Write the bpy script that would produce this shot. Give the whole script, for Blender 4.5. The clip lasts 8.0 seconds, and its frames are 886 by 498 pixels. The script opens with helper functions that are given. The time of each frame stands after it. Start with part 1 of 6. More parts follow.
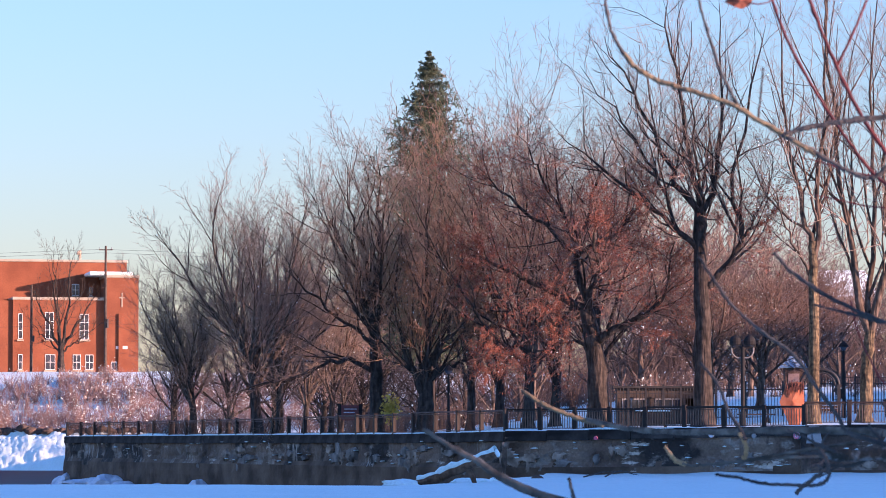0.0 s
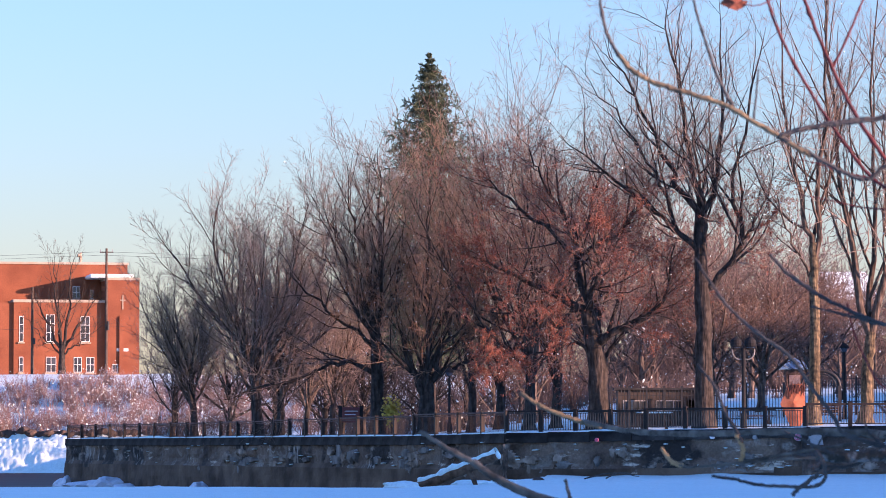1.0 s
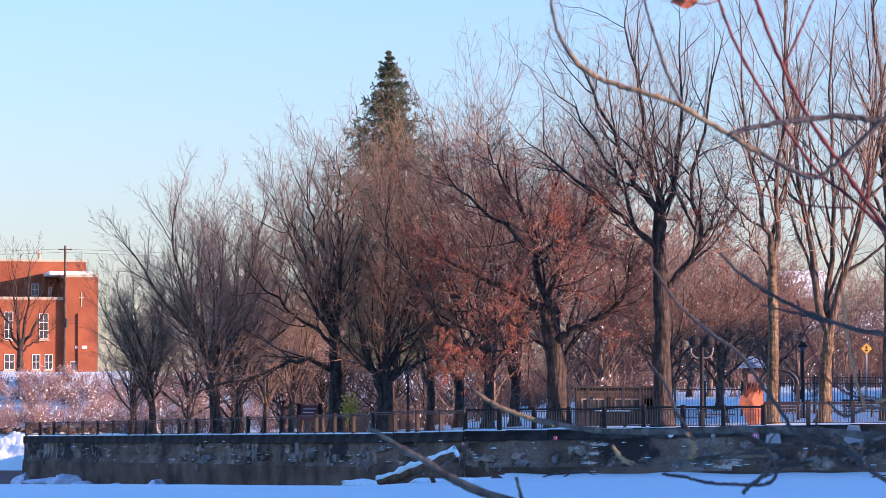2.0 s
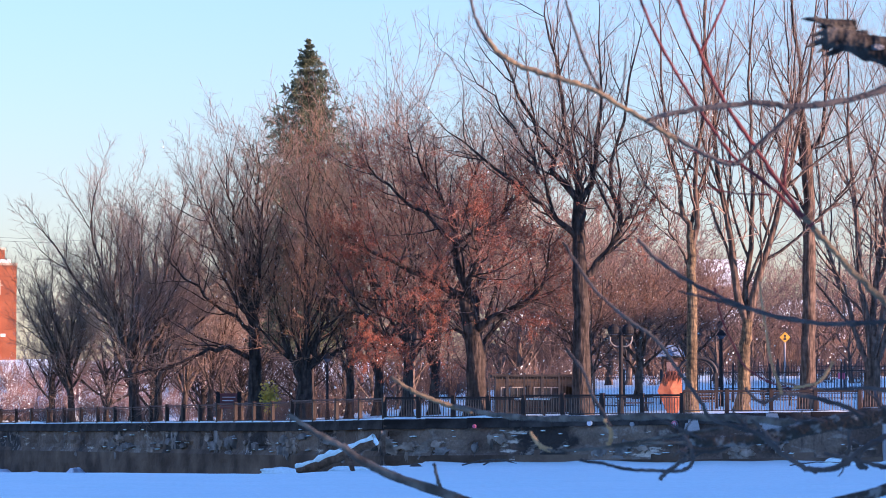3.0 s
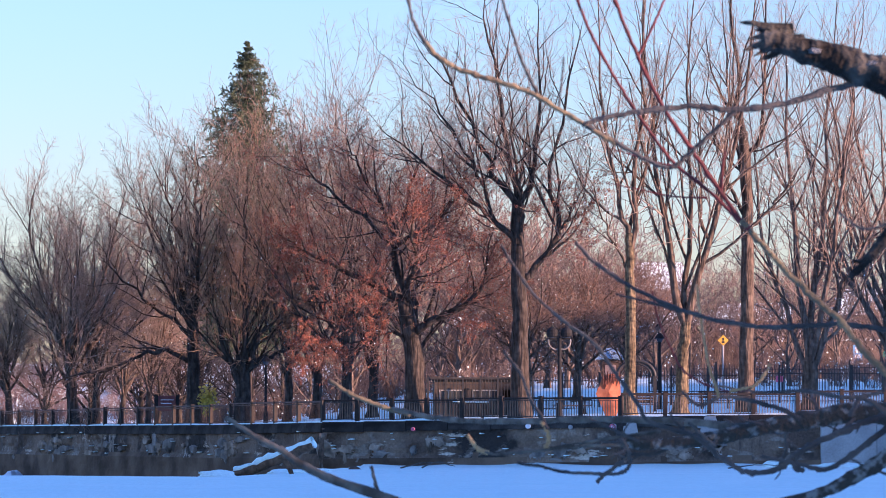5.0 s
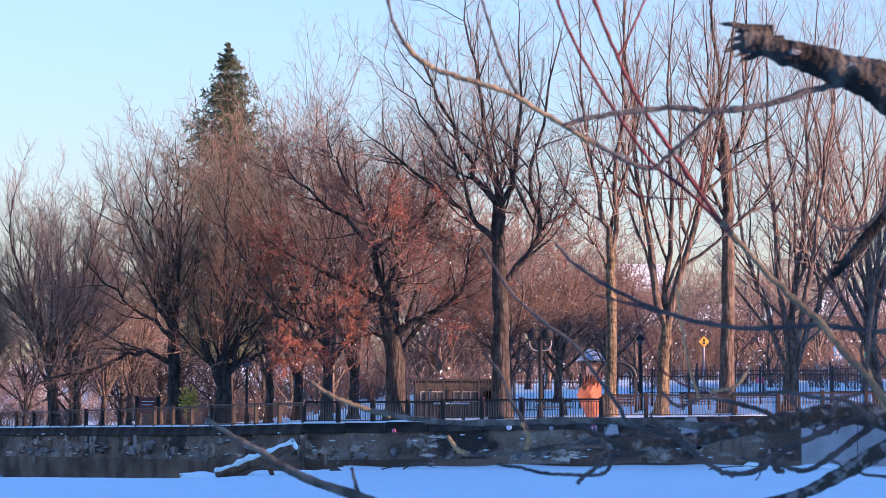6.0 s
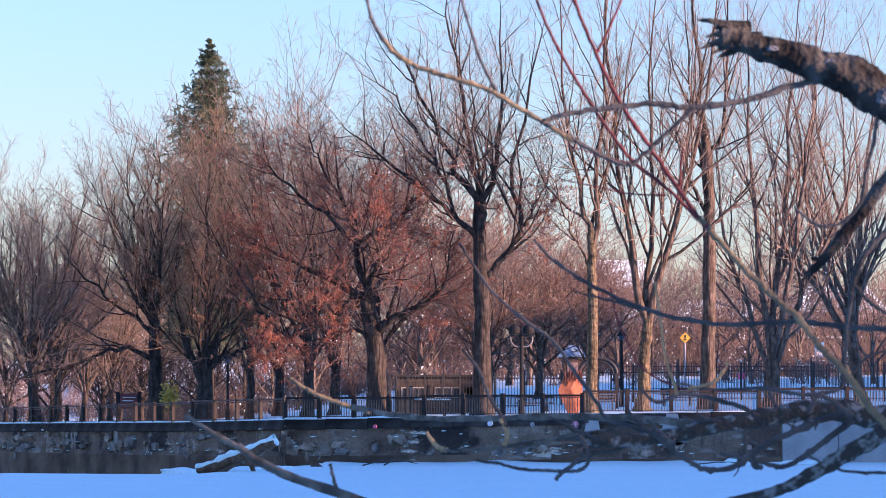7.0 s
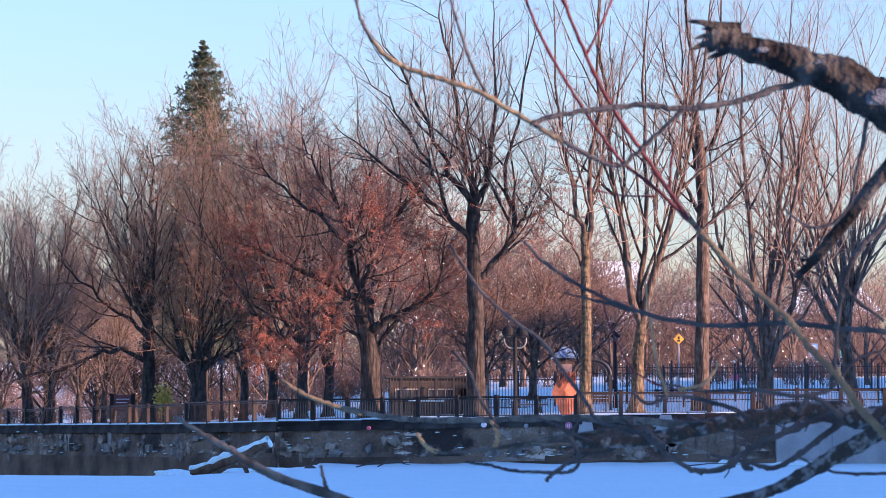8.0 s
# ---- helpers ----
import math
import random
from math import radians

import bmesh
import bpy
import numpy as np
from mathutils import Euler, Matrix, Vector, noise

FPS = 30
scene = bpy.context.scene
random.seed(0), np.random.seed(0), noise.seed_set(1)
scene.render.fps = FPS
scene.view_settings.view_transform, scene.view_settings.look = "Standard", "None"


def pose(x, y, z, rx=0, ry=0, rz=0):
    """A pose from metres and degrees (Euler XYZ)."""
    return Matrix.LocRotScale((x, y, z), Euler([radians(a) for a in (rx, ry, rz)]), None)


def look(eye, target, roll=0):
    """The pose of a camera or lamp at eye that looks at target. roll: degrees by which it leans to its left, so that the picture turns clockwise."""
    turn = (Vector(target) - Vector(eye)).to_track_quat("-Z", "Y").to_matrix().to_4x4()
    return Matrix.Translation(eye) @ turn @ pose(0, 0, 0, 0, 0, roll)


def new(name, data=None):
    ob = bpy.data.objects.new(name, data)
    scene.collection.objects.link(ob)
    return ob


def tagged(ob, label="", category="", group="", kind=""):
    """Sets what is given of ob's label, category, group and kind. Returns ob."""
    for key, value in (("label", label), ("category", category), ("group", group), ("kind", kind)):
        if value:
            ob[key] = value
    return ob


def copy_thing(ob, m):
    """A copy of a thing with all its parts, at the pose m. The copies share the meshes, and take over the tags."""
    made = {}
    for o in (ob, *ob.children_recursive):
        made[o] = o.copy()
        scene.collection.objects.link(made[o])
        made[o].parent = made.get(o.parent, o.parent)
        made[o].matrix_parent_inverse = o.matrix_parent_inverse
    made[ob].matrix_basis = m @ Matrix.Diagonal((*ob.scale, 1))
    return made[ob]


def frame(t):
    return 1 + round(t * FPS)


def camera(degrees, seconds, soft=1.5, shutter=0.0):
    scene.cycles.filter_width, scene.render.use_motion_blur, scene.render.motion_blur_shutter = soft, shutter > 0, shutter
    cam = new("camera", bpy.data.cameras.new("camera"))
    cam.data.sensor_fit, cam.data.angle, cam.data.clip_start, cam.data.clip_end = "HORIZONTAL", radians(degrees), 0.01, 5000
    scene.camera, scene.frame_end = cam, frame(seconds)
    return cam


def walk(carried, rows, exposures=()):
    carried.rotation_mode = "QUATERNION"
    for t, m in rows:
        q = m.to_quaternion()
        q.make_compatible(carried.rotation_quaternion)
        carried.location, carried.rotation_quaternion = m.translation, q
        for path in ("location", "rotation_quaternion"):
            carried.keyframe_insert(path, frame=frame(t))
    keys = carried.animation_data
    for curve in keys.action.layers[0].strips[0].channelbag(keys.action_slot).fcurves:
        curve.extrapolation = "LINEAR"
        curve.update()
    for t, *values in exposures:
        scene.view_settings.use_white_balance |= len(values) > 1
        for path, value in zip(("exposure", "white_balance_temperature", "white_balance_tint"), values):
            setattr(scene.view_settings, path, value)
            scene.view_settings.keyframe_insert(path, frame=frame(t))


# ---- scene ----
cam = camera(13.97, 8.0, soft=0.93)
cam.data.dof.use_dof = True
cam.data.dof.focus_distance, cam.data.dof.aperture_fstop = 190.0, 42.0
# seconds, eye x, eye z, turn to the right, tilt up, roll (metres, degrees)
PATH = [
    (0, 0.0000, 1.550, 0.000, 3.077, 0.000),
    (0.5, 0.0016, 1.550, -0.021, 3.101, 0.035),
    (1, 0.0070, 1.550, -0.013, 3.108, -0.074),
    (1.5, 0.0184, 1.550, 0.133, 3.096, -0.038),
    (1.7, 0.0187, 1.550, 0.273, 3.102, -0.002),
    (2.8, 0.0207, 1.546, 1.759, 2.912, 0.030),
    (3, 0.0215, 1.546, 1.911, 2.893, 0.038),
    (3.5, 0.0242, 1.546, 2.322, 2.894, 0.016),
    (4, 0.0266, 1.546, 2.675, 2.903, 0.047),
    (4.2, 0.0266, 1.546, 2.782, 2.908, 0.047),
    (5.3, 0.0211, 1.546, 2.933, 2.948, 0.053),
    (5.5, 0.0203, 1.546, 3.005, 2.953, 0.053),
    (6, 0.0242, 1.546, 3.185, 2.960, 0.014),
    (6.5, 0.0266, 1.546, 3.390, 2.938, 0.019),
    (7, 0.0285, 1.546, 3.482, 2.897, 0.028),
    (7.5, 0.0305, 1.546, 3.549, 2.915, 0.017),
    (8, 0.0336, 1.546, 3.582, 2.921, -0.023),
]
walk(cam, [(t, pose(x, 0, z, 90 + tilt, 0, -turn) @ pose(0, 0, 0, 0, 0, roll)) for t, x, z, turn, tilt, roll in PATH],
     exposures=[(0, 1.4, 5230, 40), (1.5, 1.42, 5230, 40), (3, 1.56, 5230, 40), (8, 1.58, 5230, 40)])

# ---------------------------------------------------------------- light
SUN_EL, SUN_AZ = 10.0, 112.0          # degrees above the horizon, clockwise from +Y
sun_dir = Vector((math.sin(radians(SUN_AZ)) * math.cos(radians(SUN_EL)),
                  math.cos(radians(SUN_AZ)) * math.cos(radians(SUN_EL)), math.sin(radians(SUN_EL))))
world = bpy.data.worlds.new("sky")
scene.world = world
world.use_nodes = True
wn = world.node_tree.nodes
wl = world.node_tree.links
sky = wn.new("ShaderNodeTexSky")
sky.sky_type = "NISHITA"
sky.sun_disc = False
sky.sun_elevation = radians(SUN_EL)
sky.sun_rotation = radians(SUN_AZ)
sky.air_density, sky.dust_density, sky.ozone_density = 1.45, 0.3, 4.4
sky.altitude = 0
wn["Background"].inputs["Strength"].default_value = 0.112
wl.new(sky.outputs[0], wn["Background"].inputs["Color"])
sun = new("sun", bpy.data.lights.new("sun", "SUN"))
sun.data.energy, sun.data.angle, sun.data.color = 4.9, radians(0.6), (1.0, 0.6, 0.3)
sun.matrix_world = look(sun_dir * 200, (0, 0, 0))

# ---------------------------------------------------------------- materials
def material(name, a, b, scale=4.0, rough=0.85, bump=0.0, fine=60.0, metal=0.0, detail=6.0, mix=(0.35, 0.65), per_object=0.0, spec=0.3, furrow=1.0, contrast=0.25, depth=0.02):
    """Two colours mixed by coarse noise, darkened and lightened by a fine one, with relief."""
    m = bpy.data.materials.new(name)
    m.use_nodes = True
    n, l = m.node_tree.nodes, m.node_tree.links
    bsdf = n["Principled BSDF"]
    tc = n.new("ShaderNodeTexCoord")
    nz = n.new("ShaderNodeTexNoise")
    nz.inputs["Scale"].default_value, nz.inputs["Detail"].default_value = scale, detail
    l.new(tc.outputs["Object"], nz.inputs["Vector"])
    ramp = n.new("ShaderNodeValToRGB")
    ramp.color_ramp.elements[0].position, ramp.color_ramp.elements[1].position = mix
    ramp.color_ramp.elements[0].color, ramp.color_ramp.elements[1].color = (*a, 1), (*b, 1)
    l.new(nz.outputs["Fac"], ramp.inputs["Fac"])
    nf = n.new("ShaderNodeTexNoise")
    nf.inputs["Scale"].default_value, nf.inputs["Detail"].default_value = fine, 3
    if furrow == 1.0:
        l.new(tc.outputs["Object"], nf.inputs["Vector"])
    else:                                             # bark: relief drawn out along the stem
        mp = n.new("ShaderNodeMapping")
        mp.inputs["Scale"].default_value = (1, 1, furrow)
        l.new(tc.outputs["Object"], mp.inputs["Vector"])
        l.new(mp.outputs["Vector"], nf.inputs["Vector"])
    hsv = n.new("ShaderNodeHueSaturation")
    mr = n.new("ShaderNodeMapRange")
    mr.inputs["From Min"].default_value, mr.inputs["From Max"].default_value = (0.0, 1.0) if furrow == 1.0 else (0.3, 0.7)
    mr.inputs["To Min"].default_value, mr.inputs["To Max"].default_value = 1 - contrast, 1 + contrast
    l.new(nf.outputs["Fac"], mr.inputs["Value"])
    last = mr.outputs["Result"]
    if per_object:
        oi = n.new("ShaderNodeObjectInfo")
        mo = n.new("ShaderNodeMapRange")
        mo.inputs["To Min"].default_value, mo.inputs["To Max"].default_value = 1 - per_object, 1 + per_object
        l.new(oi.outputs["Random"], mo.inputs["Value"])
        mul = n.new("ShaderNodeMath")
        mul.operation = "MULTIPLY"
        l.new(last, mul.inputs[0])
        l.new(mo.outputs["Result"], mul.inputs[1])
        last = mul.outputs[0]
    l.new(last, hsv.inputs["Value"])
    l.new(ramp.outputs["Color"], hsv.inputs["Color"])
    l.new(hsv.outputs["Color"], bsdf.inputs["Base Color"])
    bsdf.inputs["Roughness"].default_value, bsdf.inputs["Metallic"].default_value = rough, metal
    bsdf.inputs["Specular IOR Level"].default_value = spec
    if bump:
        bp = n.new("ShaderNodeBump")
        bp.inputs["Strength"].default_value, bp.inputs["Distance"].default_value = bump, depth
        l.new(nf.outputs["Fac"], bp.inputs["Height"])
        l.new(bp.outputs["Normal"], bsdf.inputs["Normal"])
    return m


# cyan tint in the base colour deepens the blue of the shaded snow
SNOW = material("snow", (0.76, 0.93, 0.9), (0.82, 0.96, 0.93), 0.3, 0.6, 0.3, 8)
RUBBLE_SNOW = material("ice_rubble", (0.7, 0.77, 0.86), (0.84, 0.88, 0.93), 0.8, 0.55, 0.5, 5)
BARK = material("bark_grey_brown", (0.062, 0.045, 0.033), (0.14, 0.104, 0.075), 3, 0.95, 1.0, 7, furrow=0.16, contrast=0.6, depth=0.12)
BARK_DARK = material("bark_dark", (0.027, 0.0225, 0.019), (0.068, 0.055, 0.045), 3, 0.95, 1.0, 7, furrow=0.16, contrast=0.6, depth=0.12)
BARK_MID = material("bark_mid_brown", (0.085, 0.064, 0.05), (0.18, 0.138, 0.107), 3, 0.95, 1.0, 7, furrow=0.16, contrast=0.6, depth=0.12)
BARK_PALE = material("bark_pale", (0.05, 0.04, 0.027), (0.19, 0.14, 0.075), 5, 0.95, 1.0, 7, furrow=0.16, contrast=0.6, depth=0.12)
TWIG = material("twig_brown", (0.2, 0.146, 0.108), (0.315, 0.235, 0.174), 0.6, 0.9, 0, 5)
TWIG_GREY = material("twig_grey", (0.25, 0.184, 0.138), (0.37, 0.278, 0.208), 0.6, 0.9, 0, 5)
TWIG_OAK = material("twig_oak", (0.18, 0.122, 0.095), (0.28, 0.196, 0.152), 0.6, 0.9, 0, 5)
TWIG_MID = material("twig_middle", (0.2, 0.14, 0.1), (0.32, 0.23, 0.165), 0.6, 0.9, 0, 5)
TWIG_FAR = material("twig_far", (0.145, 0.102, 0.08), (0.24, 0.173, 0.138), 0.4, 0.9, 0, 5)
TWIG_BROWN = material("twig_plain_brown", (0.2, 0.145, 0.118), (0.31, 0.228, 0.188), 0.5, 0.9, 0, 5)
# darker copy of the far twig colour: shade painted into the left trees
TWIG_FAR_SHADED = material("twig_far_shaded", (0.085, 0.064, 0.055), (0.15, 0.112, 0.094), 0.4, 0.9, 0, 5)
TWIG_RUST = material("twig_rust", (0.27, 0.16, 0.092), (0.42, 0.26, 0.155), 0.6, 0.9, 0, 5)
TWIG_SHRUB = material("twig_shrub", (0.24, 0.158, 0.135), (0.37, 0.25, 0.215), 0.3, 0.9, 0, 5)
LEAF_RUST = material("leaf_rust", (0.165, 0.055, 0.032), (0.31, 0.105, 0.055), 1.5, 0.7, 0, 9)
LEAF_BROWN = material("leaf_brown", (0.14, 0.075, 0.042), (0.28, 0.15, 0.08), 1.5, 0.7, 0, 9)
NEEDLE = material("needle_green", (0.045, 0.07, 0.042), (0.125, 0.145, 0.075), 1.2, 0.8, 0, 9)
THUJA = material("thuja_yellow_green", (0.42, 0.32, 0.04), (0.66, 0.5, 0.11), 2, 0.8, 0, 9)
STONE = bpy.data.materials.new("patched_wall")
STONE.use_nodes = True
nn, ll = STONE.node_tree.nodes, STONE.node_tree.links
tc = nn.new("ShaderNodeTexCoord")


def wall_noise(scale, detail, stretch, lo, hi, rough=0.6):
    mp = nn.new("ShaderNodeMapping")
    mp.inputs["Scale"].default_value = stretch
    ll.new(tc.outputs["Object"], mp.inputs["Vector"])
    nz = nn.new("ShaderNodeTexNoise")
    nz.inputs["Scale"].default_value, nz.inputs["Detail"].default_value, nz.inputs["Roughness"].default_value = scale, detail, rough
    ll.new(mp.outputs["Vector"], nz.inputs["Vector"])
    mr = nn.new("ShaderNodeMapRange")
    mr.inputs["From Min"].default_value, mr.inputs["From Max"].default_value = lo, hi
    ll.new(nz.outputs["Fac"], mr.inputs["Value"])
    return mr.outputs["Result"]


def wall_mix(fac, a, b):
    mx = nn.new("ShaderNodeMix")
    mx.data_type = "RGBA"
    ll.new(fac, mx.inputs["Factor"])
    for slot, c in ((6, a), (7, b)):
        if isinstance(c, tuple):
            mx.inputs[slot].default_value = (*c, 1)
        else:
            ll.new(c, mx.inputs[slot])
    return mx.outputs[2]


base = wall_mix(wall_noise(0.35, 5, (1, 1, 1), 0.4, 0.62), (0.112, 0.077, 0.054), (0.25, 0.184, 0.13))
base = wall_mix(wall_noise(0.2, 7, (1, 1, 0.9), 0.5, 0.56), base, (0.036, 0.029, 0.024))          # old damp stains
base = wall_mix(wall_noise(0.9, 8, (0.8, 0.8, 1.5), 0.55, 0.63), base, (0.29, 0.25, 0.2))          # old plaster
base = wall_mix(wall_noise(0.75, 9, (0.5, 0.5, 1.9), 0.6, 0.64, 0.7), base, (0.62, 0.55, 0.44))  # pale lime
runs = nn.new("ShaderNodeMath")
runs.operation = "MULTIPLY"
ll.new(wall_noise(1.6, 6, (1.5, 1.5, 0.2), 0.57, 0.62), runs.inputs[0])
ll.new(wall_noise(0.13, 2, (1, 1, 1.6), 0.53, 0.6), runs.inputs[1])
base = wall_mix(runs.outputs[0], base, (0.42, 0.38, 0.32))       # runs of lime
base = wall_mix(wall_noise(2.2, 4, (1.1, 1.1, 0.12), 0.58, 0.74), base, (0.05, 0.038, 0.029))       # damp runs
fine = wall_noise(9, 4, (1, 1, 1), 0.2, 0.8)
hv = nn.new("ShaderNodeHueSaturation")
mv = nn.new("ShaderNodeMapRange")
mv.inputs["To Min"].default_value, mv.inputs["To Max"].default_value = 0.6, 1.4
ll.new(fine, mv.inputs["Value"])
ll.new(mv.outputs["Result"], hv.inputs["Value"])
ll.new(base, hv.inputs["Color"])
ll.new(hv.outputs["Color"], nn["Principled BSDF"].inputs["Base Color"])
nn["Principled BSDF"].inputs["Roughness"].default_value = 0.92
wb = nn.new("ShaderNodeBump")
wb.inputs["Strength"].default_value, wb.inputs["Distance"].default_value = 0.8, 0.05
ll.new(fine, wb.inputs["Height"])
ll.new(wb.outputs["Normal"], nn["Principled BSDF"].inputs["Normal"])
FOOTING = material("footing_concrete", (0.075, 0.05, 0.034), (0.24, 0.17, 0.115), 0.45, 0.92, 0.5, 8, detail=9, mix=(0.38, 0.7))
STONE_LIGHT = material("pale_concrete", (0.3, 0.3, 0.29), (0.42, 0.41, 0.39), 0.8, 0.9, 0.5, 14)
PLASTER = material("worn_plaster", (0.16, 0.125, 0.092), (0.5, 0.41, 0.32), 1.6, 0.95, 0.5, 10)
PLASTER_COLD = material("worn_plaster_grey", (0.12, 0.11, 0.097), (0.34, 0.315, 0.28), 1.6, 0.95, 0.5, 10)
IRON = material("black_iron", (0.018, 0.018, 0.019), (0.036, 0.034, 0.032), 3, 0.55, 0, 30, spec=0.5)
BRONZE = material("brown_painted_steel", (0.02, 0.015, 0.013), (0.035, 0.026, 0.02), 2, 0.6, 0, 30)
RAIL_BROWN = material("faded_brown_rail", (0.1, 0.07, 0.058), (0.19, 0.135, 0.11), 2, 0.75, 0, 30)
TAN = material("weathered_picket", (0.13, 0.092, 0.066), (0.26, 0.185, 0.13), 2, 0.8, 0, 30, per_object=0.15)
RUST = material("rusty_steel", (0.3, 0.09, 0.04), (0.48, 0.17, 0.08), 2.5, 0.85, 0.4, 25)
BRICK_WALL = material("orange_brick", (0.2, 0.066, 0.03), (0.275, 0.096, 0.043), 0.35, 0.9, 0.2, 6)
STONE_TRIM = material("stone_trim", (0.38, 0.32, 0.23), (0.48, 0.42, 0.32), 1, 0.85, 0, 9)
GLASS = material("dark_glass", (0.03, 0.035, 0.045), (0.07, 0.08, 0.1), 0.8, 0.1, 0, 3, spec=0.6)
FRAME_WHITE = material("white_frame", (0.72, 0.72, 0.7), (0.8, 0.8, 0.78), 2, 0.6, 0, 9)
WOOD_POLE = material("pole_wood", (0.06, 0.045, 0.035), (0.11, 0.085, 0.065), 2, 0.95, 0.3, 20)
ROCK = material("dark_rock", (0.05, 0.035, 0.028), (0.12, 0.085, 0.065), 1.2, 0.95, 0.6, 12)
WATER = material("river_water", (0.02, 0.02, 0.022), (0.045, 0.042, 0.042), 0.25, 0.5, 1.0, 1.6, spec=0.06)
BLACK_BAND = material("lamp_black", (0.015, 0.015, 0.016), (0.03, 0.03, 0.03), 3, 0.7, 0, 30, spec=0.15)
YELLOW = material("sign_yellow", (0.6, 0.35, 0.03), (0.68, 0.4, 0.04), 3, 0.5, 0, 30)
GREEN_SIGN = material("sign_green", (0.03, 0.25, 0.16), (0.05, 0.3, 0.2), 3, 0.5, 0, 30)
BLUE_SIGN = material("sign_blue", (0.15, 0.35, 0.6), (0.2, 0.42, 0.68), 3, 0.5, 0, 30)
PINK = material("faded_red_paint", (0.7, 0.12, 0.2), (0.8, 0.22, 0.3), 9, 0.6, 0, 30)
WHITE_PAINT = material("white_paint", (0.7, 0.72, 0.76), (0.82, 0.83, 0.85), 6, 0.6, 0, 30)
CAR_PAINT = material("car_paint", (0.42, 0.45, 0.48), (0.5, 0.53, 0.56), 3, 0.3, 0, 30, spec=0.5)
RUBBER = material("tyre_rubber", (0.015, 0.015, 0.015), (0.03, 0.03, 0.03), 5, 0.9, 0, 30)
SIDING = material("house_siding", (0.16, 0.12, 0.11), (0.24, 0.19, 0.17), 1, 0.85, 0, 9)
BRICK_BROWN = material("brown_brick", (0.2, 0.11, 0.085), (0.27, 0.155, 0.12), 0.5, 0.9, 0.2, 6)
DARK_WOOD = material("dark_stained_wood", (0.05, 0.032, 0.025), (0.09, 0.06, 0.045), 2, 0.85, 0, 20)
HILL = material("shade_hill", (0.04, 0.03, 0.025), (0.09, 0.07, 0.055), 0.2, 0.95, 0, 2)
BARK_NEAR = material("near_bark", (0.07, 0.063, 0.05), (0.2, 0.185, 0.148), 30, 0.95, 0.4, 70, mix=(0.4, 0.66))
BARK_LIMB = material("limb_bark_dark", (0.016, 0.014, 0.011), (0.105, 0.104, 0.09), 24, 0.95, 1.0, 48, detail=9, mix=(0.44, 0.7))
BARK_LICHEN = material("near_bark_lichen", (0.055, 0.052, 0.042), (0.24, 0.25, 0.225), 62, 0.95, 0.6, 160, detail=6, mix=(0.52, 0.64))
TWIG_NEAR = material("near_twig_olive", (0.11, 0.09, 0.06), (0.3, 0.23, 0.12), 12, 0.8, 0.4, 150)
TWIG_NEAR_GREY = material("near_twig_grey", (0.045, 0.044, 0.042), (0.115, 0.108, 0.095), 14, 0.85, 0.4, 150)
TWIG_NEAR_RED = material("near_twig_red", (0.085, 0.018, 0.018), (0.17, 0.036, 0.032), 10, 0.6, 0.2, 120)
# bright tan: sunlight put into the colour of twigs that stand in shade
TWIG_NEAR_SUNLIT = material("near_twig_sunlit", (0.38, 0.24, 0.105), (0.54, 0.37, 0.18), 20, 0.8, 0.4, 120)
LICHEN = material("pale_lichen", (0.1, 0.11, 0.11), (0.28, 0.31, 0.32), 70, 0.95, 0.8, 300)
LEAF_DRY = material("dry_leaf", (0.16, 0.05, 0.025), (0.26, 0.09, 0.05), 30, 0.75, 0.3, 150)


# ---------------------------------------------------------------- mesh helpers
def link_mesh(name, verts, faces, mat, parent=None, label="", smooth=True):
    me = bpy.data.meshes.new(name)
    v = np.asarray(verts, dtype=np.float32).reshape(-1, 3)
    if isinstance(faces, np.ndarray):
        k = faces.shape[1]
        me.vertices.add(len(v))
        me.vertices.foreach_set("co", v.ravel())
        me.loops.add(faces.size)
        me.loops.foreach_set("vertex_index", faces.astype(np.int32).ravel())
        me.polygons.add(len(faces))
        me.polygons.foreach_set("loop_start", np.arange(0, faces.size, k, dtype=np.int32))
        me.update(calc_edges=True)
    else:
        me.from_pydata(v.tolist(), [], faces)
    if smooth:
        me.polygons.foreach_set("use_smooth", np.ones(len(me.polygons), dtype=bool))
    me.materials.append(mat)
    ob = new(name, me)
    if parent:
        ob.parent = parent
    if label:
        ob["label"] = label
    return ob


def part(name, bm, mat, parent, label="", smooth=False):
    me = bpy.data.meshes.new(name)
    bm.to_mesh(me)
    bm.free()
    if smooth:
        me.polygons.foreach_set("use_smooth", np.ones(len(me.polygons), dtype=bool))
    me.materials.append(mat)
    ob = new(name, me)
    ob.parent = parent
    if label:
        ob["label"] = label
    return ob


def empty(name, m, label, category, group="", kind=""):
    ob = new(name)
    ob.matrix_world = m
    return tagged(ob, label, category, group, kind)


def share(name, mesh, parent, m):
    ob = new(name, mesh)
    ob.parent = parent
    ob.matrix_basis = m
    return ob


def box(bm, x0, x1, y0, y1, z0, z1, bevel=0.0):
    made = bmesh.ops.create_cube(bm, size=1.0)
    vs = made["verts"]
    bmesh.ops.scale(bm, vec=(x1 - x0, y1 - y0, z1 - z0), verts=vs)
    bmesh.ops.translate(bm, vec=((x0 + x1) / 2, (y0 + y1) / 2, (z0 + z1) / 2), verts=vs)
    if bevel:
        es = list({e for v in vs for e in v.link_edges})
        bmesh.ops.bevel(bm, geom=es, offset=bevel, segments=1, affect="EDGES")


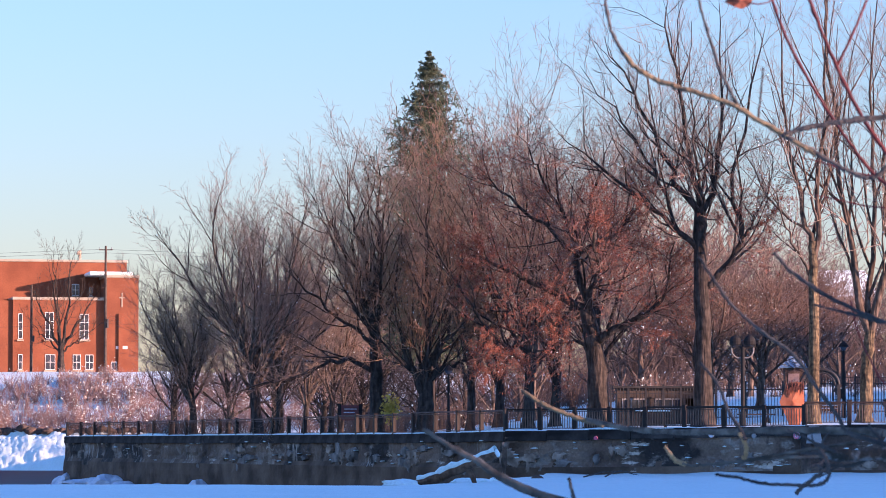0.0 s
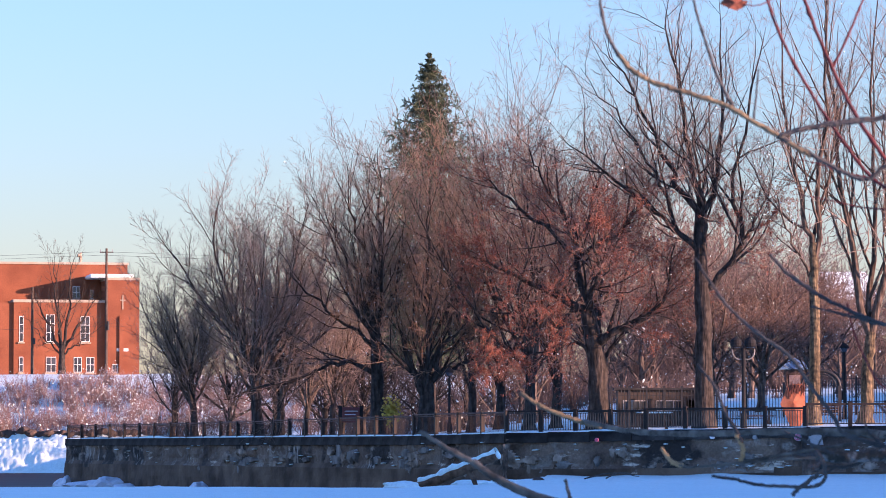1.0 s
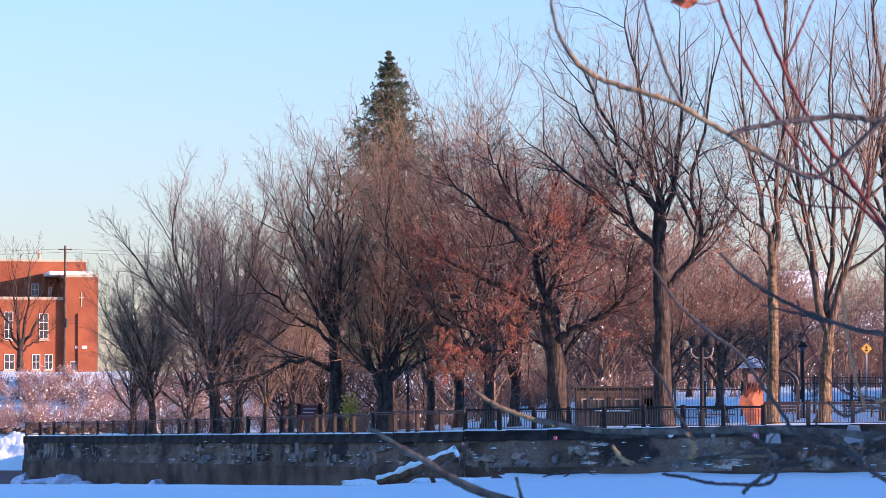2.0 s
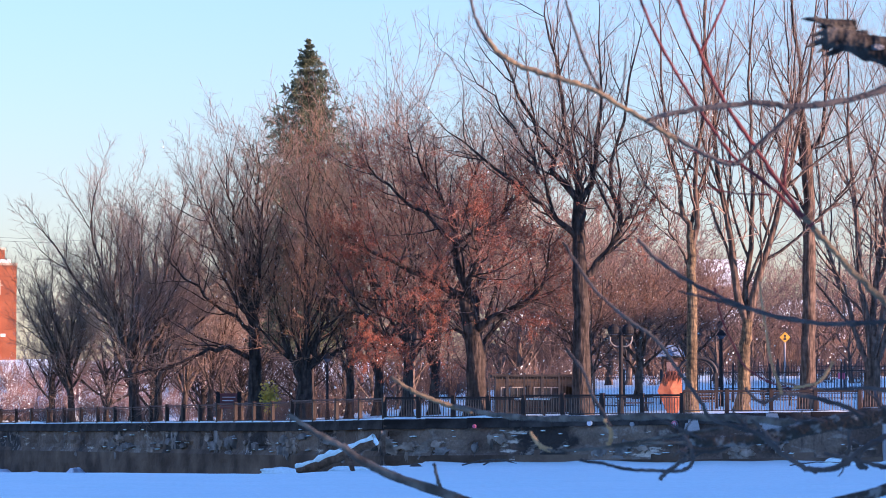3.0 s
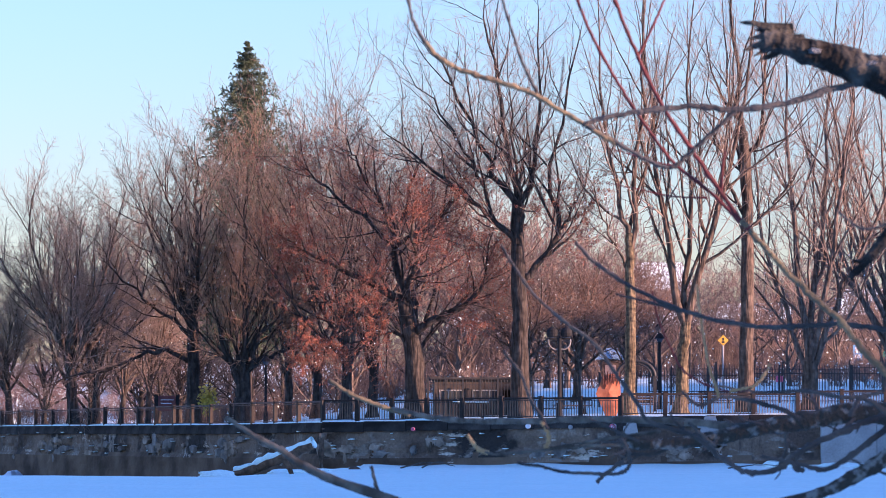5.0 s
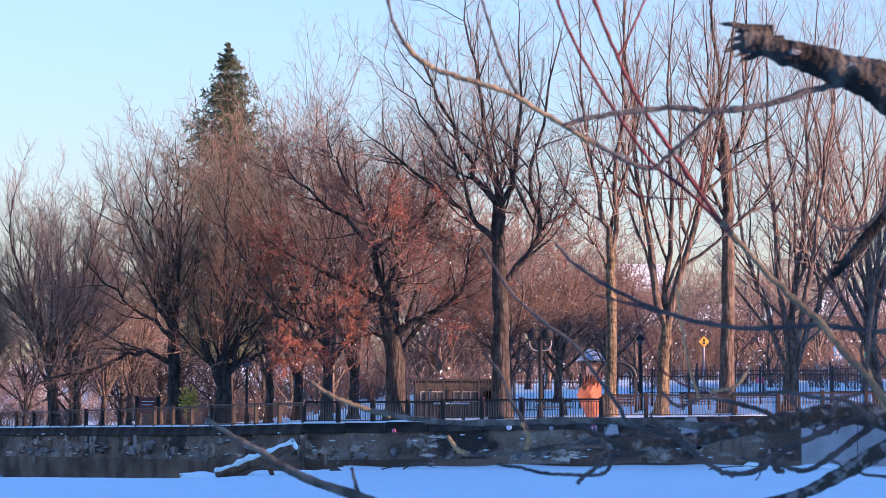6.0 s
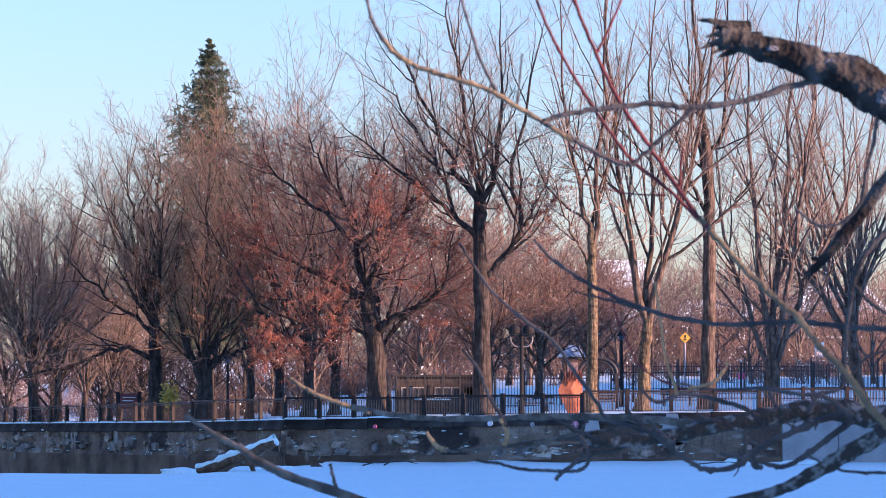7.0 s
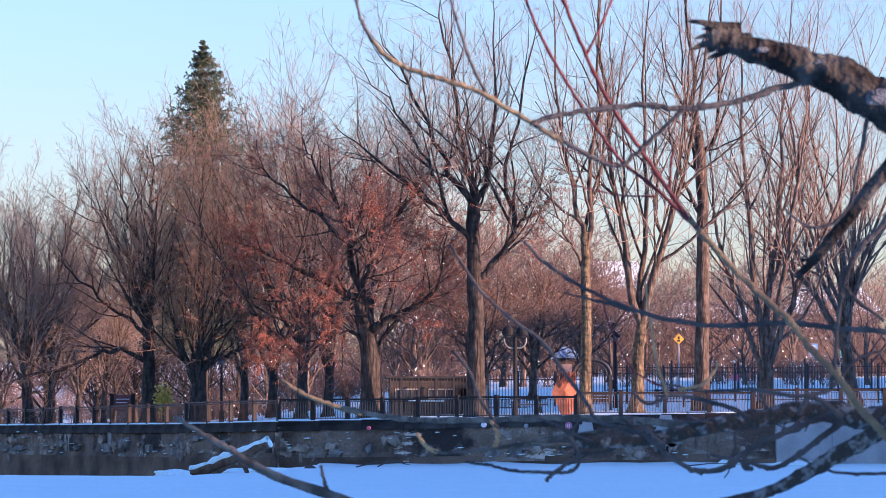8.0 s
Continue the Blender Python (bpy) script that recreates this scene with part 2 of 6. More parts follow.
def cyl(bm, p, q, r0, r1, k=8):
    p, q = Vector(p), Vector(q)
    made = bmesh.ops.create_cone(bm, cap_ends=True, segments=k, radius1=r0, radius2=r1, depth=(q - p).length)
    rot = (q - p).to_track_quat("Z", "Y").to_matrix().to_4x4()
    bmesh.ops.transform(bm, matrix=Matrix.Translation((p + q) / 2) @ rot, verts=made["verts"])


def boxes(*specs, bevel=0.0):
    bm = bmesh.new()
    for s in specs:
        box(bm, *s, bevel=bevel)
    return bm


def unit(v):
    return v / np.maximum(np.linalg.norm(v, axis=-1, keepdims=True), 1e-9)


def tubes(P, R, k):
    """Tubes round many lines at once: P (m, n, 3), R (m, n). Gives vertices and quads."""
    m, n, _ = P.shape
    T = np.empty_like(P)
    T[:, 1:-1] = P[:, 2:] - P[:, :-2]
    T[:, 0], T[:, -1] = P[:, 1] - P[:, 0], P[:, -1] - P[:, -2]
    T = unit(T)
    ref = np.zeros((m, 1, 3))
    mean = unit(P[:, -1] - P[:, 0])
    ax = np.argmin(np.abs(mean), axis=1)
    ref[np.arange(m), 0, ax] = 1
    U = unit(np.cross(T, ref))
    V = np.cross(T, U)
    a = np.arange(k) * 2 * np.pi / k
    ring = (U[:, :, None] * np.cos(a)[None, None, :, None] + V[:, :, None] * np.sin(a)[None, None, :, None]) * R[:, :, None, None] + P[:, :, None]
    verts = ring.reshape(-1, 3)
    base = (np.arange(m)[:, None, None] * n + np.arange(n - 1)[None, :, None]) * k
    i = np.arange(k)[None, None, :]
    j = (i + 1) % k
    faces = np.stack([base + i, base + j, base + k + j, base + k + i], -1).reshape(-1, 4)
    return verts, faces


def merge(items):
    vs, fs, off = [], [], 0
    for v, f in items:
        vs.append(v)
        fs.append(f + off)
        off += len(v)
    return np.concatenate(vs), np.concatenate(fs)


def resample(pts, n, rng, wob=0.0):
    """A smooth line through a few guide points, with a little wander."""
    p = np.asarray(pts, float)
    m = len(p)
    ext = np.vstack([2 * p[0] - p[1], p, 2 * p[-1] - p[-2]])
    out = []
    for u in np.linspace(0, m - 1 - 1e-6, n):
        i = int(u)
        t = u - i
        a, b, c, d = ext[i], ext[i + 1], ext[i + 2], ext[i + 3]
        out.append(0.5 * (2 * b + (c - a) * t + (2 * a - 5 * b + 4 * c - d) * t * t + (3 * b - a - 3 * c + d) * t ** 3))
    out = np.array(out)
    if wob:
        w = rng.normal(0, wob, out.shape)
        w[0] = 0
        out = out + w
    return out


def sprout(P, R, count, rng, angle, spread, ratio, n, wander, up, start=0.25, thin=0.62, tip=0.35, floor_r=0.006, cap=99.0, shrink=0.35, girth=0.013, align=0.0):
    """Children along every line of P: gives their lines and radii."""
    m, k, _ = P.shape
    L = np.linalg.norm(np.diff(P, axis=1), axis=2).sum(1)
    j = np.tile(np.arange(count), m)
    i = np.repeat(np.arange(m), count)
    fr = start + (1 - start) * (j + rng.random(m * count)) / count
    x = np.clip(fr * (k - 1), 0, k - 1.001)
    a = x.astype(int)
    t = (x - a)[:, None]
    pos = P[i, a] * (1 - t) + P[i, a + 1] * t
    rad = R[i, a] * (1 - t[:, 0]) + R[i, a + 1] * t[:, 0]
    tan = unit(P[i, a + 1] - P[i, a])
    ref = np.where(np.abs(tan[:, 2:3]) > 0.9, np.array([[1.0, 0, 0]]), np.array([[0, 0, 1.0]]))
    u = unit(np.cross(tan, ref))
    v = np.cross(tan, u)
    az = j * 2.4 + rng.random(m * count) * 1.2 + i * 1.7
    an = np.radians(rng.normal(angle, spread, m * count))[:, None]
    d = tan * np.cos(an) + (u * np.cos(az)[:, None] + v * np.sin(az)[:, None]) * np.sin(an)
    ln = np.minimum(L[i] * ratio * (1 - shrink * fr) * rng.uniform(0.65, 1.25, m * count), cap)
    pts = [pos]
    for s in range(n - 1):
        d = unit(d + rng.normal(0, wander, d.shape) + np.array([0, 0, up]) + tan * align)
        pts.append(pts[-1] + d * (ln / (n - 1))[:, None])
    C = np.stack(pts, 1)
    r0 = np.maximum(np.minimum(rad * thin, ln * girth + 0.003), floor_r)
    taper = np.linspace(1, tip, n)[None, :]
    return C, np.maximum(r0[:, None] * taper, floor_r * 0.8)


def quads_at(pos, size, rng, flat=0.0):
    """Small leaf blades, folded along the middle, at the places given."""
    m = len(pos)
    a = unit(rng.normal(0, 1, (m, 3)))
    b = unit(np.cross(a, rng.normal(0, 1, (m, 3))))
    c = np.cross(a, b)
    s = (size * rng.uniform(0.6, 1.3, m))[:, None]
    v = np.stack([pos, pos + (a * 0.5 + b * 0.42 + c * 0.15) * s, pos + a * s * 1.1, pos + (a * 0.5 - b * 0.42 + c * 0.15) * s], 1).reshape(-1, 3)
    f = np.arange(m * 4).reshape(-1, 4)
    return v, f

# ---------------------------------------------------------------- lie of the land
WATER_Z = -1.3
WALL = [(-26.05, 250.0), (2.98, 172.0), (16.6, 166.0), (60.0, 166.0)]     # top front edge of the river wall, in plan


def wall_y(x):
    for (xa, ya), (xb, yb) in zip(WALL, WALL[1:]):
        if x <= xb:
            return ya + (yb - ya) * (x - xa) / (xb - xa)
    return WALL[-1][1]


def shore_y(x):
    if x >= -26.05:
        return wall_y(x)
    if x >= -30:
        return 250 + (380 - 250) * (-26.05 - x) / 3.95
    return 380 + 1.5 * math.sin(x * 0.21) + 0.1 * (-30 - x) * 0.2


def terrace_z(x):
    t = min(max((x + 2) / 28.0, 0), 1)
    return 2.02 + 0.5 * t


def smooth01(t):
    t = min(max(t, 0.0), 1.0)
    return t * t * (3 - 2 * t)


def land_z(x, y):
    """Height of the park and the far bank."""
    ys = shore_y(x)
    v = y - ys
    t = min(max((v - 5) / max(425 - ys - 5, 10), 0), 1)
    even = smooth01((x + 5) / 30)
    late = 0.1 * t + 0.9 * smooth01((y - 383) / 36)
    park = terrace_z(x) + (9.7 - terrace_z(x)) * (t * even + late * (1 - even))
    vb = v if x < -30 else y - 380
    bank = -1.6 + 4.2 * smooth01(vb / 5.0) + 7.2 * smooth01((vb - 5) / 34.0)
    w = smooth01((-26.05 - x) / 4.0)
    z = park * (1 - w) + bank * w
    z += 0.12 * noise.noise(Vector((x * 0.15, y * 0.08, 3.0))) * min(v, 10) / 10
    if w > 0.5 and 0.6 < v < 5:
        z += (0.4 * noise.noise(Vector((x * 0.55, v * 1.3, 1.0))) + 0.3 * abs(noise.noise(Vector((x * 1.4, v * 2.8, 7.0)))) + 0.2 * noise.noise(Vector((x * 3.0, v * 4.5, 3.0)))) * min(1, (v - 0.6) * 1.5)
    return z


def ice_edge(x):
    """How far the snow-covered ice reaches from the near bank."""
    if x < -2.2:
        return 131 + 0.25 * math.sin(x * 0.5)
    if x < 5.5:
        return 131 + smooth01((x + 2.2) / 10.0) * 50
    return 400.0


def near_z(x, y):
    e = ice_edge(x)
    z = 0.05 + 0.06 * noise.noise(Vector((x * 0.12, y * 0.05, 0))) + 0.03 * noise.noise(Vector((x * 0.6, y * 0.3, 5)))
    if y > 120 and x > -4:
        d = wall_y(max(x, -26)) - y
        z += 0.22 * math.exp(-max(d, 0) / 3.0) * (0.6 + 0.8 * noise.noise(Vector((x * 0.35, 2, 0))))
    return z - 2.6 * smooth01((y - e) / 2.4)


def ground_sheet():
    xs = np.concatenate([np.linspace(-600, -60, 28), np.linspace(-56, -4, 64), np.linspace(-3.8, 9, 72), np.linspace(9.6, 60, 62), np.linspace(70, 600, 28)])
    ys = np.concatenate([np.linspace(-300, 90, 30), np.linspace(95, 128, 16), np.linspace(128.6, 168, 90), np.linspace(170, 270, 40)])
    V = [(x, y, near_z(x, y)) for y in ys for x in xs]
    n = len(xs)
    F = np.array([(r * n + c, r * n + c + 1, (r + 1) * n + c + 1, (r + 1) * n + c) for r in range(len(ys) - 1) for c in range(n - 1)])
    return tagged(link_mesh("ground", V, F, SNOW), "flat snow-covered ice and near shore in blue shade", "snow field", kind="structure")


def land_sheet():
    xs = np.concatenate([np.linspace(-900, -84, 24), np.linspace(-80, -52, 40), np.linspace(-51.8, -36, 100), np.linspace(-35.8, -30.2, 16), np.linspace(-30, -26, 7), np.linspace(-25.5, 60, 120), np.linspace(66, 900, 26)])
    vs = np.concatenate([np.linspace(0.55, 6, 28), np.linspace(7, 60, 50), np.linspace(64, 280, 60), np.linspace(300, 3000, 14)])
    V = []
    for v in vs:
        for x in xs:
            y = shore_y(x) + v
            V.append((x, y, land_z(x, y)))
    n = len(xs)
    F = np.array([(r * n + c, r * n + c + 1, (r + 1) * n + c + 1, (r + 1) * n + c) for r in range(len(vs) - 1) for c in range(n - 1)])
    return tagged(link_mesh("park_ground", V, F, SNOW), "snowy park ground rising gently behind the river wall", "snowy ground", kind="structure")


ground_sheet()
land_sheet()
bm = bmesh.new()
bmesh.ops.create_grid(bm, x_segments=40, y_segments=20, size=1.0)
bmesh.ops.transform(bm, matrix=Matrix.Translation((-60, 300, WATER_Z)) @ Matrix.Diagonal((260, 200, 1, 1)), verts=bm.verts)
me = bpy.data.meshes.new("water")
bm.to_mesh(me)
bm.free()
me.materials.append(WATER)
tagged(new("water", me), "dark open river water beside the ice", "water", kind="structure")


def ridge():
    """An unseen hill added on the right bank to block the sun; its shadow lies on the ice and the wall."""
    c = Vector((110.0, 125.0))
    along = Vector((0.375, 0.927))
    across = Vector((0.927, -0.375))
    V, nu, nv = [], 210, 12
    for i in range(nu):
        u = -190 + 350 * i / (nu - 1)
        fall = smooth01((u + 190) / 25) * smooth01((160 - u) / 20)
        for k in range(nv):
            s = k / (nv - 1)
            # crest steps and dips set where the added hill's shadow falls
            h = (12.12 + 10.48 * smooth01((u + 145) / 85) - 1.7 * smooth01((u + 14) / 20) + 9.0 * smooth01((u - 15) / 12) - 1.5 * smooth01((u - 60) / 30) - 2.0 * smooth01((u - 4.5) / 2.5) * smooth01((11 - u) / 2)) * math.sin(math.pi * min(max(s, 0), 1)) ** 0.6 * fall
            h += (0.9 if u > -120 else 0.25) * noise.noise(Vector((u * 0.25, s * 3, 0))) * fall
            p = c + along * u + across * (s - 0.5) * 26
            V.append((p.x, p.y, h - 0.5))
    F = np.array([(i * nv + k, (i + 1) * nv + k, (i + 1) * nv + k + 1, i * nv + k + 1) for i in range(nu - 1) for k in range(nv - 1)])
    return tagged(link_mesh("shade_hill", V, F, HILL), "unseen hill added to cast shade over the ice and the wall", "hill", kind="structure")


ridge()


# ---------------------------------------------------------------- river wall
def river_wall():
    wall = empty("wall_river", Matrix.Identity(4), "old patched concrete river wall with snow on its ledges", "retaining wall", kind="structure")
    rng = random.Random(4)
    for i, ((xa, ya), (xb, yb)) in enumerate(zip(WALL, WALL[1:])):
        a, b = Vector((xa, ya)), Vector((xb, yb))
        L = (b - a).length
        d = (b - a).normalized()
        nrm = Vector((d.y, -d.x))
        nu, nv = int(L / 0.3), 18
        V = []
        for r in range(nv + 1):
            for c in range(nu + 1):
                u = L * c / nu
                p = a + d * u
                zt = terrace_z(p.x) - 0.06
                z = -2.2 + (zt + 2.2) * r / nv
                q = Vector((p.x * 0.5, p.y * 0.5, z * 1.2))
                out = 0.1 * noise.noise(q * 1.6) + 0.07 * noise.cell(Vector((u * 0.8 + 0.37, z * 2.1, i))) + 0.05 * noise.noise(q * 5)
                out = out * (0.35 if z < 0.6 else 1) + 0.16 * smooth01((0.62 - z) / 0.2)
                if r == nv:
                    out = 0
                V.append((p.x + nrm.x * out, p.y + nrm.y * out, z))
        n = nu + 1
        F = [(r * n + c, r * n + c + 1, (r + 1) * n + c + 1, (r + 1) * n + c) for r in range(nv) for c in range(nu)]
        # back and top
        k = len(V)
        for c in range(nu + 1):
            p = a + d * (L * c / nu) - nrm * 0.7
            V.append((p.x, p.y, terrace_z(p.x) - 0.06))
            V.append((p.x, p.y, -2.2))
        for c in range(nu):
            F.append((nv * n + c, nv * n + c + 1, k + 2 * c + 2, k + 2 * c))
            F.append((k + 2 * c, k + 2 * c + 2, k + 2 * c + 3, k + 2 * c + 1))
        if i == 0:
            F.append((0, nv * n, k, k + 1))
        def is_low(q):
            p = V[q[0]]
            return max(V[j][2] for j in q) < 0.55 + 0.5 * noise.noise(Vector((p[0] * 0.6, p[1] * 0.2, 4)))
        low = [q for q in F if is_low(q)]
        high = [q for q in F if not is_low(q)]
        link_mesh("wall_face", V, high, STONE, wall, smooth=False)
        link_mesh("footing", V, low, FOOTING, wall, "plain brownish concrete footing", smooth=False)
        # coping slabs, made deep and dark to form the dark band along the top
        m = int(L / 1.9)
        for c in range(m):
            p = a + d * (L * (c + 0.5) / m)
            bm = boxes((-L / m / 2 + 0.008, L / m / 2 - 0.008, -0.62, 0.12, -0.42, 0.05), bevel=0.015)
            ob = part("coping_slab", bm, STONE_COPING, wall)
            ob.matrix_basis = Matrix.Translation((p.x, p.y, terrace_z(p.x) - 0.04)) @ Matrix.Rotation(math.atan2(d.y, d.x), 4, "Z") @ Matrix.Rotation(math.pi, 4, "Z")
    return wall


STONE_COPING = material("coping_concrete", (0.02, 0.017, 0.015), (0.075, 0.066, 0.058), 1.2, 0.9, 0.5, 14, per_object=0.25, mix=(0.45, 0.75))
river = river_wall()
part("pilaster", boxes((2.8, 3.15, 171.8, 172.9, -2.2, 1.6), bevel=0.03), STONE, river, "concrete pilaster at the wall's bend")
pil = part("pilaster", boxes((-0.28, 0.28, -0.6, 0.12, -4.2, -0.36), bevel=0.03), PLASTER_COLD, river, "pale worn concrete pilaster")
pil.matrix_basis = Matrix.Translation((-5.6, wall_y(-5.6), terrace_z(-5.6))) @ Matrix.Rotation(math.atan2(-78.0, 29.03) + math.pi, 4, "Z")
part("pilaster", boxes((16.4, 16.85, 165.8, 166.8, -2.2, 2.3), bevel=0.03), STONE, river, "concrete pilaster at the wall's bend")


# ---------------------------------------------------------------- fences
def picket_mesh(w, h, mat, name):
    bm = boxes((-w / 2, w / 2, -w / 2, w / 2, 0, h))
    me = bpy.data.meshes.new(name)
    bm.to_mesh(me)
    bm.free()
    me.materials.append(mat)
    return me


def fence_section(xa, xb, top, bays, single, picket_mat, first_post=True):
    a = Vector((xa, wall_y(xa) + 0.18, 0))
    b = Vector((xb, wall_y(xb) + 0.18, 0))
    L = (b - a).length
    ang = math.atan2(b.y - a.y, b.x - a.x)
    zb = terrace_z((xa + xb) / 2) - 0.02
    H = top - zb
    m = Matrix.Translation((a.x, a.y, zb)) @ Matrix.Rotation(ang, 4, "Z")
    fence = empty("fence", m, "dark railing section on the snowy top of the river wall" if not single else "black and brown picket railing on the river wall", "fence", "railing along the river wall")
    part("top_rail", boxes((0.02, L - 0.02, -0.05, 0.05, H - (0.1 if single else 0.075), H), bevel=0.008), BRONZE if single else RAIL_BROWN, fence)
    part("bottom_rail", boxes((0.02, L - 0.02, -0.02, 0.02, 0.1, 0.14)), IRON if single else RAIL_BROWN, fence)
    part("middle_rail", boxes((0.02, L - 0.02, -0.02, 0.02, H - 0.16, H - 0.13)), IRON if single else RAIL_BROWN, fence)
    post = boxes((-0.09, 0.09, -0.09, 0.09, -0.12, H + 0.02), (-0.105, 0.105, -0.105, 0.105, H + 0.02, H + 0.06), (-0.12, 0.12, -0.12, 0.12, -0.12, -0.07), bevel=0.008)
    pm = bpy.data.meshes.new("post")
    post.to_mesh(pm)
    post.free()
    pm.materials.append(BRONZE)
    for k in range(0 if first_post else 1, bays + 1):
        share("post", pm, fence, Matrix.Translation((L * k / bays, 0, 0)))
    n = int(L / (0.125 if single else 0.15))
    if single:
        me = picket_mesh(0.03, H - 0.28, picket_mat, "picket")
        for k in range(1, n):
            share("picket", me, fence, Matrix.Translation((L * k / n, 0, 0.14)))
    else:
        P = np.array([[(L * k / n, 0, 0.12), (L * k / n, 0, H - 0.1)] for k in range(1, n)])
        v, f = tubes(P, np.full((n - 1, 2), 0.012 if xb < -9 else 0.006), 4)
        ob = link_mesh("picket_infill", v, f, BRONZE, fence, smooth=False)
        ob["kind"] = "stuff"
    return fence


SECTIONS = [(-25.9, -14.5, 2.95, 9, False), (-14.5, -9.7, 2.97, 4, False), (-9.7, -5.6, 3.01, 4, False), (-5.6, -1.5, 3.05, 4, False),
            (-1.5, 2.98, 3.14, 4, False), (2.98, 9.45, 3.2, 4, True), (9.45, 16.6, 3.28, 4, True), (16.6, 24.8, 3.47, 4, True),
            (24.8, 33.0, 3.6, 4, True), (33.0, 41.2, 3.7, 4, True)]
for xa, xb, top, bays, single in SECTIONS:
    fence_section(xa, xb, top, bays, single, TAN, first_post=xa < -25)


# ---------------------------------------------------------------- trees
def tree(name, x, y, seed, label, category, trunk, limbs, bark, twig, counts=(7, 7, 6), angle=38, up=0.05, wander=0.16, ratio=(0.55, 0.5, 0.5), leaves=0, leaf_mat=None, leaf_band=(0, 1), group="trees of the park", auto=None, twig_r=0.007, leaf_size=0.055, clots=260, fine=42, limb_bark=None):
    """trunk: guide points and radius; limbs: guide points (x, depth, z from the foot) and radius; then three orders of branching."""
    rng = np.random.default_rng(seed)
    z = land_z(x, y) - 0.1
    foot = empty(name, Matrix.Translation((x, y, z)), label, category, group)
    tp, tr = trunk
    tp = resample(tp, 14, rng, 0.022)
    s = np.linspace(0, 1, 14)
    flare = 1 + 0.55 * np.exp(-s * 22)
    tpr = tr * (1 - 0.35 * s) * flare
    tp = resample(tp, 30, rng)
    tpr = np.interp(np.linspace(0, 1, 30), s, tpr)
    v, f = tubes(tp[None], tpr[None], 16)
    core = np.repeat(tp, 16, axis=0)
    lumps = np.array([1 + 0.13 * noise.noise(Vector((q[0] * 2.2 + seed, q[1] * 2.2, q[2] * 0.7))) + 0.07 * noise.noise(Vector((q[0] * 7 + seed, q[1] * 7, q[2] * 2))) for q in v])
    v = core + (v - core) * lumps[:, None]
    link_mesh("trunk", v, f, bark, foot)
    lines, radii = [], []
    for pts, r in limbs:
        p = resample(pts, 12, rng, 0.11)
        lines.append(p)
        radii.append(np.maximum(r * 0.85 * (0.05 + 0.95 * (1 - np.linspace(0, 1, 12)) ** 0.9), 0.01))
    if auto:
        cnt, an, rt, upw, st = auto
        C, R = sprout(tp[None], tpr[None], cnt, rng, an, 7, rt, 12, 0.09, upw, st, 0.55, 0.12, 0.015, girth=0.017)
        for a, b in zip(C, R):
            lines.append(a)
            radii.append(b)
    P, R = np.stack(lines), np.stack(radii)
    for a, b in zip(P, R):
        v, f = tubes(a[None], b[None], 8)
        link_mesh("limb", v, f, limb_bark or bark, foot)
    P1, R1 = sprout(P, R, counts[0], rng, angle, 9, ratio[0], 8, wander * 0.5, up, 0.12, 0.6, 0.25, 0.011, align=0.06)
    P2, R2 = sprout(P1, R1, counts[1], rng, (angle + fine) / 2, 12, ratio[1], 5 if twig_r < 0.015 else 4, wander * 0.6, up * 0.9, 0.1, 0.6, 0.35, twig_r * 1.3, align=0.08)
    P3, R3 = sprout(P2, R2, counts[2], rng, fine, 14, ratio[2], 3, wander * 0.8, up * 0.8, 0.05, 0.6, 0.6, twig_r, align=0.04)
    v, f = tubes(P1, R1, 5 if twig_r < 0.015 else 4)
    link_mesh("branchwork", v, f, limb_bark or bark, foot)["kind"] = "stuff"
    v, f = merge([tubes(P2, R2, 3), tubes(P3, R3, 3)])
    link_mesh("crown", v, f, twig, foot)["kind"] = "stuff"
    if leaves:
        tips = P3.reshape(-1, 3)
        zz = (tips[:, 2] - tips[:, 2].min()) / np.ptp(tips[:, 2])
        w = np.clip(1 - np.abs(zz - (leaf_band[0] + leaf_band[1]) / 2) / ((leaf_band[1] - leaf_band[0]) / 2 + 1e-6), 0, 1)
        clump = np.array([noise.noise(Vector(p) * 0.45) for p in tips])
        w = w * np.clip(clump * 1.1 + 0.75, 0.05, 2) * (0.2 + np.minimum(np.hypot(tips[:, 0], tips[:, 1]) / 3.5, 1.6))
        pick = rng.choice(len(tips), size=leaves, p=w / w.sum())
        v, f = quads_at(tips[pick] + rng.normal(0, 0.05, (leaves, 3)), leaf_size, rng)
        link_mesh("foliage", v, f, leaf_mat or LEAF_RUST, foot, "dry rust-red leaves", smooth=False)["kind"] = "stuff"
    if clots:                                     # snow and ice caught on the lower branches
        spots = np.concatenate([P1.reshape(-1, 3), P2.reshape(-1, 3)])
        w = np.exp(-np.maximum(spots[:, 2], 0) / 3.5)
        pick = rng.choice(len(spots), size=clots, p=w / w.sum())
        v, f = quads_at(spots[pick] + np.array([0, 0, 0.02]), 0.075, rng)
        link_mesh("snow_dusting", v, f, SNOW, foot, "clots of snow on the lower branches", smooth=False)["kind"] = "stuff"
    return foot


